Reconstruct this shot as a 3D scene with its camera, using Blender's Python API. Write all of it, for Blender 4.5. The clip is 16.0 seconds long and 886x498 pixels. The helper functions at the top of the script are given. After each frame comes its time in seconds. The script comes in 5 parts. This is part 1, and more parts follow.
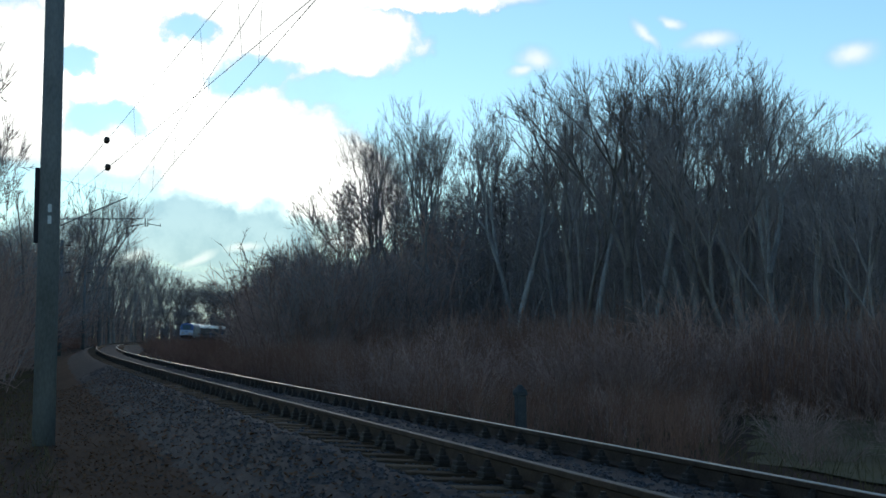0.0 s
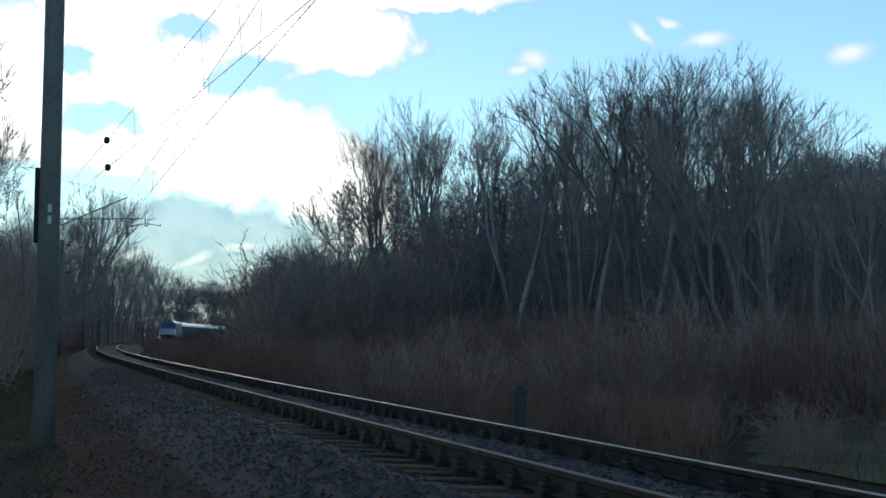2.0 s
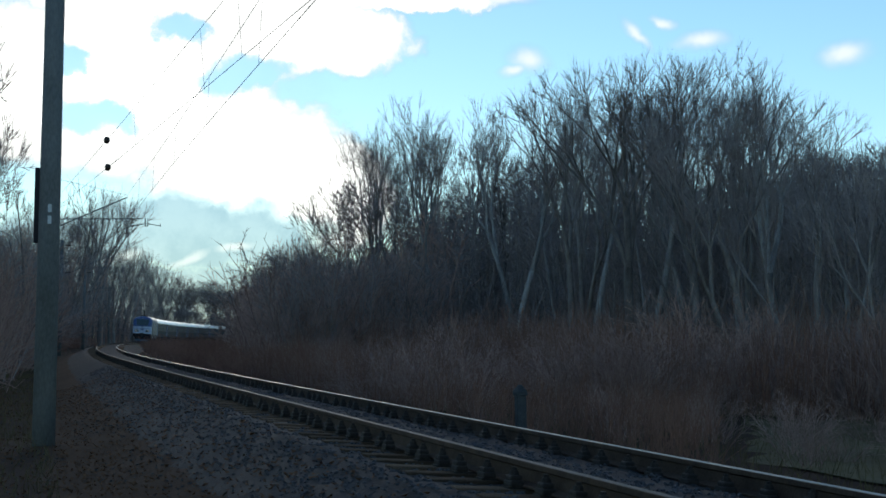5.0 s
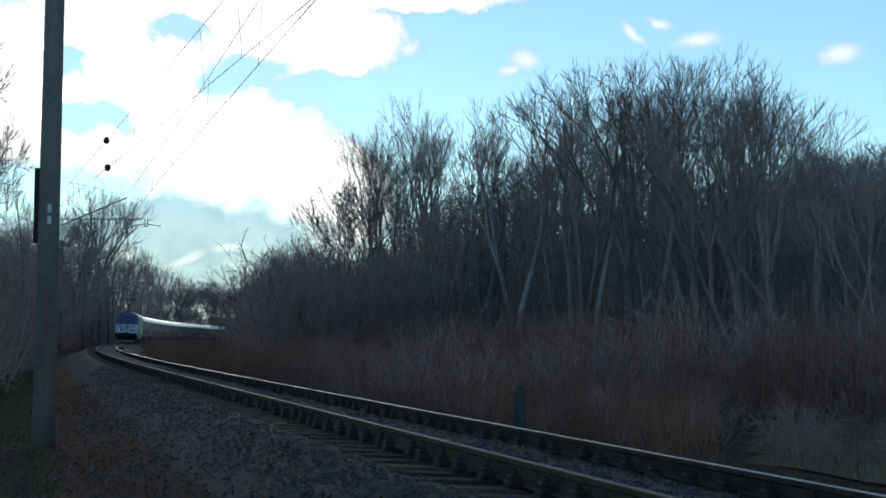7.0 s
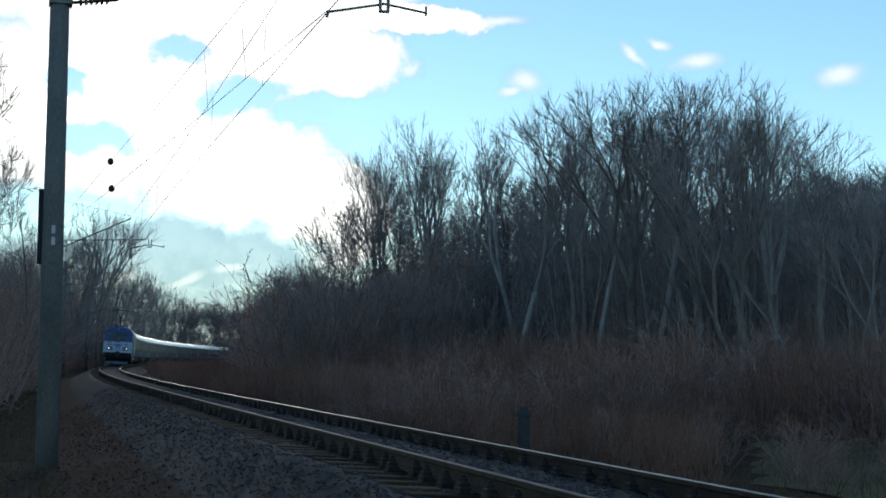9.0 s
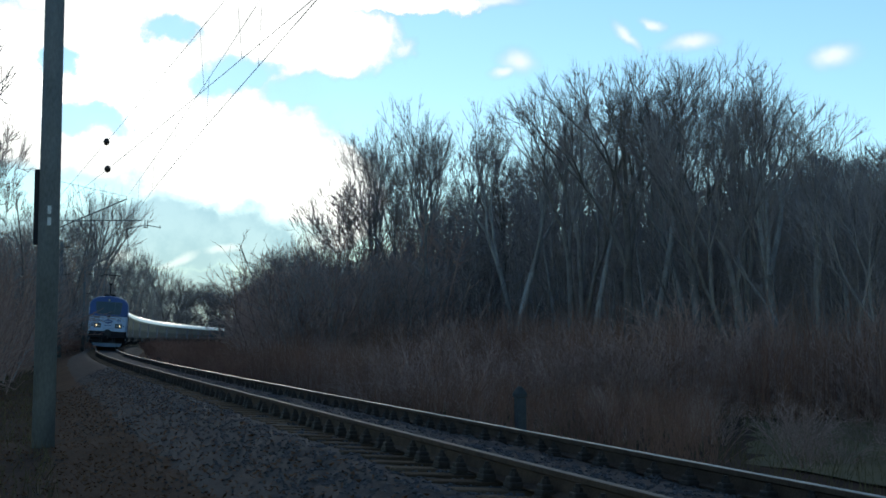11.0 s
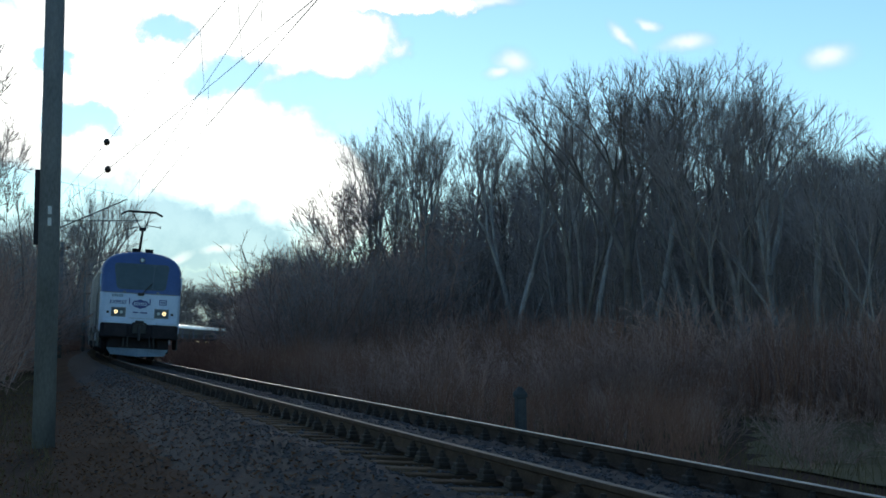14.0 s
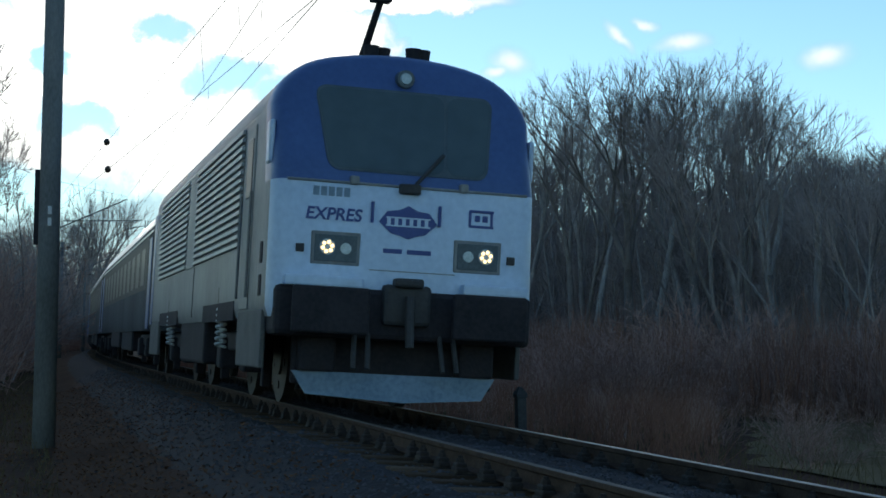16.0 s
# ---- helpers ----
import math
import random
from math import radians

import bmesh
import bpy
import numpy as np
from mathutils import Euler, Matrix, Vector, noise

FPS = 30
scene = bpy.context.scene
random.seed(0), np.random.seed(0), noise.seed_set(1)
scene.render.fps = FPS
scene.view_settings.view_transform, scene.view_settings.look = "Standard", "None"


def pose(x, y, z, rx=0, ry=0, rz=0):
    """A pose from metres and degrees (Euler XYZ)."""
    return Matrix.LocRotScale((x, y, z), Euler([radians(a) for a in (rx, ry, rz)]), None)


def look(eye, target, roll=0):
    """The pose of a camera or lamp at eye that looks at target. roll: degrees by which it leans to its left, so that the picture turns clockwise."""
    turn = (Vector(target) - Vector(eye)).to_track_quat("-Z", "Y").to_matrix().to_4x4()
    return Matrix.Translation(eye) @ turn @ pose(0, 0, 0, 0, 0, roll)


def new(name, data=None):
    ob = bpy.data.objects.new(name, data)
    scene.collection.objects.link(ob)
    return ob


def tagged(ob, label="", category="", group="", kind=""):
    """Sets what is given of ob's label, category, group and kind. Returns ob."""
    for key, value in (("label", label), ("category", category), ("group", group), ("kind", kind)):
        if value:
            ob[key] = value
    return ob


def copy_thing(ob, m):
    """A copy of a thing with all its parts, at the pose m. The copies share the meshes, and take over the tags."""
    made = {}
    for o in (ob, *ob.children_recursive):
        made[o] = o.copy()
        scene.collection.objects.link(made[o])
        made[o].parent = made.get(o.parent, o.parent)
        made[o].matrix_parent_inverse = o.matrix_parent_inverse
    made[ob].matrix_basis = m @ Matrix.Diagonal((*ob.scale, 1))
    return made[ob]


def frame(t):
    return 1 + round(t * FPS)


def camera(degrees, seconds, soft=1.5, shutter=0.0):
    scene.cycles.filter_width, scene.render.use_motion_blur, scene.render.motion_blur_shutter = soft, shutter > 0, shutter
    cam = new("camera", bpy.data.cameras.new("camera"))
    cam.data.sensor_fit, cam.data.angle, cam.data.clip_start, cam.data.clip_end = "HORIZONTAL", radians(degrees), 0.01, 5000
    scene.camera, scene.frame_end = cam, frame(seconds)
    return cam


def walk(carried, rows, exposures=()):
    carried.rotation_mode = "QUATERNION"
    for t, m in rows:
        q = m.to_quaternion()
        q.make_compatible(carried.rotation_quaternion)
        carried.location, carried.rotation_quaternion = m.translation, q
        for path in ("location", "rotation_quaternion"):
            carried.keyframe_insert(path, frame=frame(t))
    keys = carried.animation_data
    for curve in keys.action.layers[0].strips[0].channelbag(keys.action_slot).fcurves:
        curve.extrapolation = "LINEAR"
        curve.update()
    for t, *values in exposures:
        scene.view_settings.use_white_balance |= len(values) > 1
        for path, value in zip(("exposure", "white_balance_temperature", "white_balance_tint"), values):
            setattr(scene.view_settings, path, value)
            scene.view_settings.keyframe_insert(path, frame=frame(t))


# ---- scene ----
cam = camera(31.2, 16.0, soft=1.65)
EYE = (0.0, 0.0, 0.744)


def aim(up, side, roll=0.63):
    """The camera's pose, turned up and to the right by degrees."""
    a, e = radians(side), radians(up)
    way = Vector((math.sin(a) * math.cos(e), math.cos(a) * math.cos(e), math.sin(e)))
    return look(EYE, Vector(EYE) + way * 50, roll)


# a tripod, nudged once at about nine seconds
walk(cam, [(t, aim(3.53 + u, s)) for t, u, s in (
    (0.0, 0.0, 0.0), (3.0, 0.0, 0.0), (6.0, 0.0, 0.0), (7.0, 0.01, 0.01), (7.5, 0.02, 0.01), (8.0, 0.06, 0.01), (8.2, 0.10, 0.01),
    (8.4, 0.15, 0.0), (8.5, 0.18, 0.0), (8.6, 0.28, -0.03), (8.7, 0.41, -0.07), (8.8, 0.58, -0.10), (8.9, 0.68, -0.12), (9.0, 0.76, -0.13),
    (9.1, 0.68, -0.11), (9.2, 0.42, -0.08), (9.35, 0.20, -0.03), (9.6, 0.07, 0.0), (10.2, 0.06, 0.01), (11.5, 0.06, 0.01), (13.0, 0.07, 0.0), (16.0, 0.07, 0.0))],
    exposures=((0.0, 0.0), (6.0, 0.0), (16.0, 0.1)))

# ---- daylight ----
SUN_UP, SUN_SIDE = 9.0, -10.0
world = bpy.data.worlds.new("sky")
scene.world = world
world.use_nodes = True
wn, wl = world.node_tree.nodes, world.node_tree.links
sky = wn.new("ShaderNodeTexSky")
sky.sky_type, sky.sun_disc = "NISHITA", False
sky.sun_elevation, sky.sun_rotation = radians(SUN_UP + 6), radians(SUN_SIDE)
sky.air_density, sky.dust_density, sky.ozone_density = 1.0, 0.025, 2.5
tint = wn.new("ShaderNodeMix")
tint.data_type, tint.blend_type = "RGBA", "MULTIPLY"
tint.inputs["Factor"].default_value = 1.0
tint.inputs["B"].default_value = (0.86, 1.03, 1.06, 1)
wl.new(sky.outputs[0], tint.inputs["A"])
wl.new(tint.outputs["Result"], wn["Background"].inputs["Color"])
wn["Background"].inputs["Strength"].default_value = 0.14

sun = new("sun", bpy.data.lights.new("sun", "SUN"))
sun.data.energy, sun.data.angle, sun.data.color = 1.2, radians(10), (1.0, 0.9, 0.75)
a, e = radians(SUN_SIDE), radians(SUN_UP)
sun.matrix_world = look((math.sin(a) * math.cos(e) * 300, math.cos(a) * math.cos(e) * 300, math.sin(e) * 300), (0, 0, 0))


# ---- materials ----
def mat(name, one, two, scale=4.0, rough=0.8, bump=0.0, metal=0.0, fine=30.0, vary=0.0, spec=0.3, emit=0.0, stretch=(1, 1, 1)):
    """A surface with colour from one to two by coarse and fine noise, some relief, and brightness that varies from object to object."""
    m = bpy.data.materials.new(name)
    m.use_nodes = True
    n, l = m.node_tree.nodes, m.node_tree.links
    b = n["Principled BSDF"]
    co = n.new("ShaderNodeTexCoord")
    mp = n.new("ShaderNodeMapping")
    mp.inputs["Scale"].default_value = stretch
    l.new(co.outputs["Object"], mp.inputs["Vector"])
    big, small = n.new("ShaderNodeTexNoise"), n.new("ShaderNodeTexNoise")
    big.inputs["Scale"].default_value, small.inputs["Scale"].default_value = scale, fine
    big.inputs["Detail"].default_value = 5
    for x in (big, small):
        l.new(mp.outputs[0], x.inputs["Vector"])
    mean = n.new("ShaderNodeMath")
    mean.operation = "MULTIPLY_ADD"
    mean.inputs[1].default_value = 0.45
    l.new(small.outputs[0], mean.inputs[0])
    half = n.new("ShaderNodeMath")
    half.operation = "MULTIPLY"
    half.inputs[1].default_value = 0.6
    l.new(big.outputs[0], half.inputs[0])
    l.new(half.outputs[0], mean.inputs[2])
    ramp = n.new("ShaderNodeValToRGB")
    ramp.color_ramp.elements[0].position, ramp.color_ramp.elements[1].position = 0.36, 0.68
    ramp.color_ramp.elements[0].color, ramp.color_ramp.elements[1].color = (*one, 1), (*two, 1)
    l.new(mean.outputs[0], ramp.inputs[0])
    out = ramp.outputs[0]
    if vary:
        info = n.new("ShaderNodeObjectInfo")
        hsv = n.new("ShaderNodeHueSaturation")
        rng = n.new("ShaderNodeMapRange")
        rng.inputs["To Min"].default_value, rng.inputs["To Max"].default_value = 1 - vary, 1 + vary
        l.new(info.outputs["Random"], rng.inputs["Value"])
        l.new(rng.outputs[0], hsv.inputs["Value"])
        l.new(out, hsv.inputs["Color"])
        out = hsv.outputs[0]
    l.new(out, b.inputs["Base Color"])
    b.inputs["Roughness"].default_value, b.inputs["Metallic"].default_value = rough, metal
    b.inputs["Specular IOR Level"].default_value = spec
    if bump:
        bp = n.new("ShaderNodeBump")
        bp.inputs["Strength"].default_value, bp.inputs["Distance"].default_value = bump, 0.03
        l.new(mean.outputs[0], bp.inputs["Height"])
        l.new(bp.outputs[0], b.inputs["Normal"])
    if emit:
        b.inputs["Emission Color"].default_value, b.inputs["Emission Strength"].default_value = (*two, 1), emit
    return m


M_EARTH = mat("earth", (0.034, 0.019, 0.014), (0.08, 0.046, 0.034), 0.6, 0.98, 0.8, fine=12, spec=0.03)
M_MEADOW = mat("meadow", (0.075, 0.058, 0.03), (0.165, 0.125, 0.064), 0.5, 0.95, 0.5, fine=14, spec=0.1)
# same rock: bed colour darkened for shade between stones, loose stones lightened
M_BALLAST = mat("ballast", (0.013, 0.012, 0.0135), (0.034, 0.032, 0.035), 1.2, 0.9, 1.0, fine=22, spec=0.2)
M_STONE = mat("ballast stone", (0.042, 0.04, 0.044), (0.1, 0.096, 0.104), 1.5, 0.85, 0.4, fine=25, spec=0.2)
M_SLEEPER = mat("sleeper timber", (0.05, 0.031, 0.02), (0.16, 0.108, 0.07), 3.0, 0.95, 0.6, fine=40, vary=0.35, stretch=(1, 8, 8), spec=0.06)
M_RUST = mat("rusty rail steel", (0.042, 0.026, 0.019), (0.095, 0.06, 0.043), 5.0, 0.85, 0.4, fine=60, spec=0.12)
M_RUNNING = mat("worn bright rail head", (0.12, 0.108, 0.095), (0.26, 0.24, 0.215), 2.0, 0.46, 0.05, metal=0.9, fine=50)
# darker copy of the worn head: lack of sky reflection put into the colour
M_DIMHEAD = mat("worn rail head dimmed to brown", (0.075, 0.054, 0.04), (0.14, 0.108, 0.08), 3.0, 0.68, 0.1, metal=0.35, fine=50)
M_FASTENER = mat("fastener iron", (0.018, 0.014, 0.012), (0.045, 0.034, 0.028), 9.0, 0.85, 0.3, fine=60)
M_BARK = mat("grey bark", (0.135, 0.115, 0.108), (0.32, 0.285, 0.27), 2.0, 0.9, 0.6, fine=18, vary=0.35, stretch=(3, 3, 1), spec=0.2)
M_PALEBARK = mat("pale bark", (0.16, 0.148, 0.142), (0.4, 0.375, 0.36), 1.6, 0.85, 0.6, fine=16, vary=0.3, stretch=(3, 3, 1), spec=0.2)
M_TWIG = mat("bare twigs", (0.2, 0.16, 0.15), (0.4, 0.335, 0.315), 0.8, 0.9, 0.0, fine=6, vary=0.3, spec=0.15)
M_BRUSH = mat("brown brush", (0.29, 0.175, 0.145), (0.5, 0.33, 0.275), 0.7, 0.95, 0.0, fine=6, vary=0.35, spec=0.1)
M_WEED = mat("dry reddish weeds", (0.2, 0.098, 0.072), (0.4, 0.21, 0.15), 0.5, 0.95, 0.0, fine=5, vary=0.2, spec=0.1)
M_GRASS = mat("dry grass", (0.075, 0.06, 0.028), (0.19, 0.15, 0.075), 0.4, 0.95, 0.0, fine=6, spec=0.1)
M_LEAF = mat("fallen leaves", (0.085, 0.042, 0.024), (0.18, 0.095, 0.052), 6.0, 0.95, 0.0, fine=30, spec=0.03)
M_CONCRETE = mat("mast concrete", (0.115, 0.12, 0.12), (0.21, 0.215, 0.215), 2.5, 0.9, 0.4, fine=35, stretch=(1, 1, 0.4))
M_POST = mat("dark weathered post", (0.035, 0.038, 0.043), (0.07, 0.076, 0.084), 5.0, 0.9, 0.4, fine=40, spec=0.15)
M_GALV = mat("galvanised steel", (0.12, 0.125, 0.13), (0.24, 0.245, 0.25), 4.0, 0.55, 0.1, metal=0.6, fine=40)
M_WIRE = mat("overhead wire", (0.03, 0.03, 0.03), (0.07, 0.065, 0.06), 3.0, 0.6, 0.0, fine=20)
M_PORCELAIN = mat("brown porcelain", (0.03, 0.018, 0.012), (0.06, 0.035, 0.025), 6.0, 0.35, 0.0, fine=30)
M_BLUE = mat("blue engine paint", (0.045, 0.09, 0.235), (0.065, 0.122, 0.3), 1.2, 0.35, 0.03, fine=15, spec=0.45)
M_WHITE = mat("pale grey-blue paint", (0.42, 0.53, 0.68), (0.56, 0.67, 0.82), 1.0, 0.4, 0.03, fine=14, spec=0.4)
M_SIDE = mat("grey body side paint", (0.15, 0.158, 0.162), (0.26, 0.27, 0.275), 0.9, 0.5, 0.05, fine=12, stretch=(1, 1, 0.4))
M_SLAT = mat("louvre metal", (0.36, 0.37, 0.37), (0.52, 0.53, 0.53), 2.0, 0.45, 0.05, metal=0.2, fine=30)
M_DARK = mat("sooty underframe", (0.014, 0.013, 0.017), (0.034, 0.03, 0.035), 2.5, 0.8, 0.3, fine=25)
M_RUBBER = mat("black rubber", (0.03, 0.03, 0.032), (0.055, 0.055, 0.057), 4.0, 0.6, 0.0, fine=30)
M_GLASS = mat("dark cab glass", (0.055, 0.085, 0.1), (0.08, 0.115, 0.13), 0.6, 0.12, 0.0, fine=5, spec=0.5)
M_PLOUGH = mat("blue-grey plough paint", (0.12, 0.18, 0.25), (0.22, 0.3, 0.38), 1.8, 0.6, 0.1, fine=20)
M_ROOF = mat("dull roof metal", (0.5, 0.51, 0.5), (0.68, 0.69, 0.68), 0.8, 0.28, 0.05, metal=0.5, fine=12)
M_LAMP = mat("lit headlamp glass", (1.0, 0.6, 0.25), (1.0, 0.68, 0.32), 3.0, 0.2, 0.0, fine=20, emit=2.6)
# darker grey: shade between louvre slats put into the colour; skirts use it too
M_SLOT = mat("dark grey of slot shade and skirts", (0.07, 0.072, 0.072), (0.13, 0.133, 0.133), 3.0, 0.7, 0.05, fine=30)
M_LAMPBOX = mat("grey-blue lamp panel", (0.06, 0.085, 0.1), (0.1, 0.13, 0.15), 5.0, 0.4, 0.0, fine=40)
M_LENS = mat("unlit lamp glass", (0.25, 0.34, 0.38), (0.5, 0.6, 0.65), 8.0, 0.15, 0.0, fine=50, spec=0.5)
M_MARK = mat("blue marking", (0.05, 0.075, 0.22), (0.07, 0.1, 0.28), 3.0, 0.5, 0.0, fine=30)
M_SPRING = mat("painted spring steel", (0.5, 0.52, 0.52), (0.7, 0.72, 0.72), 3.0, 0.4, 0.0, fine=30)
M_PANE = mat("dull coach glass", (0.02, 0.024, 0.028), (0.04, 0.046, 0.05), 0.8, 0.4, 0.0, fine=6, spec=0.2)
# pale grey coach sides, their dimness in shade put into a darker colour
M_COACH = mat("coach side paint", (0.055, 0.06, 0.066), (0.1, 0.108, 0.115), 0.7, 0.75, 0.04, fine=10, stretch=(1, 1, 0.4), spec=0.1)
M_WHEEL = mat("wheel steel", (0.02, 0.018, 0.017), (0.05, 0.045, 0.042), 4.0, 0.6, 0.1, metal=0.4, fine=30)


# ---- the railway's line ----
STEP = 0.5
CANT, RISE = 0.0399, 0.00405
LINE = []


def lay_line():
    """Points of the centre line every half metre, from s = -300 to 2400: x, y, heading. It bends to the right, going away."""
    def bend(s):
        return 0.00005 + 0.00054 * min(1.0, max(0.0, (s - 3.0) / 38.4)) if s < 560 else 0.0
    ahead, back = [(-0.452, 17.336, 1.8289)], []
    for i in range(4800):
        x, y, h = ahead[-1]
        h2 = h - bend(i * STEP) * STEP
        ahead.append((x + math.cos(h2) * STEP, y + math.sin(h2) * STEP, h2))
    x, y, h = ahead[0]
    for i in range(1, 601):
        back.append((x - math.cos(h) * STEP * i, y - math.sin(h) * STEP * i, h))
    LINE.extend(back[::-1] + ahead)


lay_line()


def rail_point(s, lat=0.0, z=0.0, cant=CANT):
    """The place at s metres along the line, lat metres to its right (looking away) and z above the rails."""
    f = max(0.0, min((s + 300) / STEP, len(LINE) - 1.001))
    i, f = int(f), f - int(f)
    x, y, h = (p + (q - p) * f for p, q in zip(LINE[i], LINE[i + 1]))
    side = lat * math.cos(cant) + z * math.sin(cant)
    return Vector((x + math.sin(h) * side, y - math.cos(h) * side, z * math.cos(cant) - lat * math.sin(cant) + RISE * max(-60, min(s, 700))))


def on_ground(s, lat, z=0.0):
    return rail_point(s, lat, z, 0.0)


def vehicle_pose(s, one, two):
    """The pose of a vehicle whose front is at s and whose bogies are one and two metres behind it."""
    p, q = rail_point(s + one), rail_point(s + two)
    d = (q - p).normalized()
    n = Vector((d.y, -d.x, 0)).normalized()
    up = n.cross(d).normalized()
    n2 = n * math.cos(CANT) - up * math.sin(CANT)
    up2 = up * math.cos(CANT) + n * math.sin(CANT)
    m = Matrix((n2, d, up2)).transposed().to_4x4()
    m.translation = p - d * one
    return m


# ---- building blocks ----
def link(name, bm, material, parent=None, label="", smooth=False):
    me = bpy.data.meshes.new(name)
    bm.to_mesh(me)
    bm.free()
    for m in (material if isinstance(material, (list, tuple)) else [material]):
        me.materials.append(m)
    if smooth:
        me.shade_smooth()
    ob = new(name, me)
    if parent:
        ob.parent = parent
    if label:
        ob["label"] = label
    return ob


def part(name, bm, material, parent, label="", smooth=False):
    return link(name, bm, material, parent, label, smooth)


def share(name, me, parent, m):
    """One more piece on the mesh me."""
    ob = new(name, me)
    ob.parent = parent
    ob.matrix_basis = m
    return ob


def raw(name, verts, faces, material, parent=None, smooth=False):
    me = bpy.data.meshes.new(name)
    me.from_pydata(verts, [], faces)
    me.materials.append(material)
    if smooth:
        me.shade_smooth()
    ob = new(name, me)
    if parent:
        ob.parent = parent
    return ob


def box(bm, x0, x1, y0, y1, z0, z1, bevel=0.0, slot=0):
    got = bmesh.ops.create_cube(bm, size=1.0, matrix=Matrix.LocRotScale(((x0 + x1) / 2, (y0 + y1) / 2, (z0 + z1) / 2), None, (x1 - x0, y1 - y0, z1 - z0)))
    faces = {f for v in got["verts"] for f in v.link_faces}
    for f in faces:
        f.material_index = slot
    if bevel:
        edges = {ed for v in got["verts"] for ed in v.link_edges}
        bmesh.ops.bevel(bm, geom=list(edges), offset=bevel, segments=2, affect="EDGES", profile=0.5)
    return bm


def boxed(*a, **k):
    return box(bmesh.new(), *a, **k)


def rod(bm, p, q, r, r2=None, sides=8):
    """A round bar from p to q."""
    p, q = Vector(p), Vector(q)
    m = (q - p).to_track_quat("Z", "Y").to_matrix().to_4x4()
    m.translation = (p + q) / 2
    bmesh.ops.create_cone(bm, cap_ends=True, segments=sides, radius1=r, radius2=r if r2 is None else r2, depth=(q - p).length, matrix=m)
    return bm


def roded(*a, **k):
    return rod(bmesh.new(), *a, **k)


def tubes(segments, sides=3):
    """Vertices and faces of open prisms; a segment is p, q, r at p, r at q."""
    n = len(segments)
    p = np.array([s[0] for s in segments], float)
    q = np.array([s[1] for s in segments], float)
    rp = np.array([s[2] for s in segments], float)[:, None]
    rq = np.array([s[3] for s in segments], float)[:, None]
    d = q - p
    d /= np.maximum(np.linalg.norm(d, axis=1, keepdims=True), 1e-6)
    ref = np.where(np.abs(d[:, 2:3]) > 0.9, np.array([[1.0, 0, 0]]), np.array([[0, 0, 1.0]]))
    u = np.cross(d, ref)
    u /= np.linalg.norm(u, axis=1, keepdims=True)
    v = np.cross(d, u)
    rings = []
    for base, r in ((p, rp), (q, rq)):
        for k in range(sides):
            a = 2 * math.pi * k / sides
            rings.append(base + (u * math.cos(a) + v * math.sin(a)) * r)
    verts = np.stack(rings, 1).reshape(-1, 3)
    faces = []
    for k in range(sides):
        k2 = (k + 1) % sides
        faces.append(np.stack([np.arange(n) * 2 * sides + j for j in (k, k2, sides + k2, sides + k)], 1))
    return verts, np.concatenate(faces)


def tube_object(name, segments, material, parent=None, sides=3, smooth=True):
    v, f = tubes(segments, sides)
    return raw(name, v.tolist(), f.tolist(), material, parent, smooth)


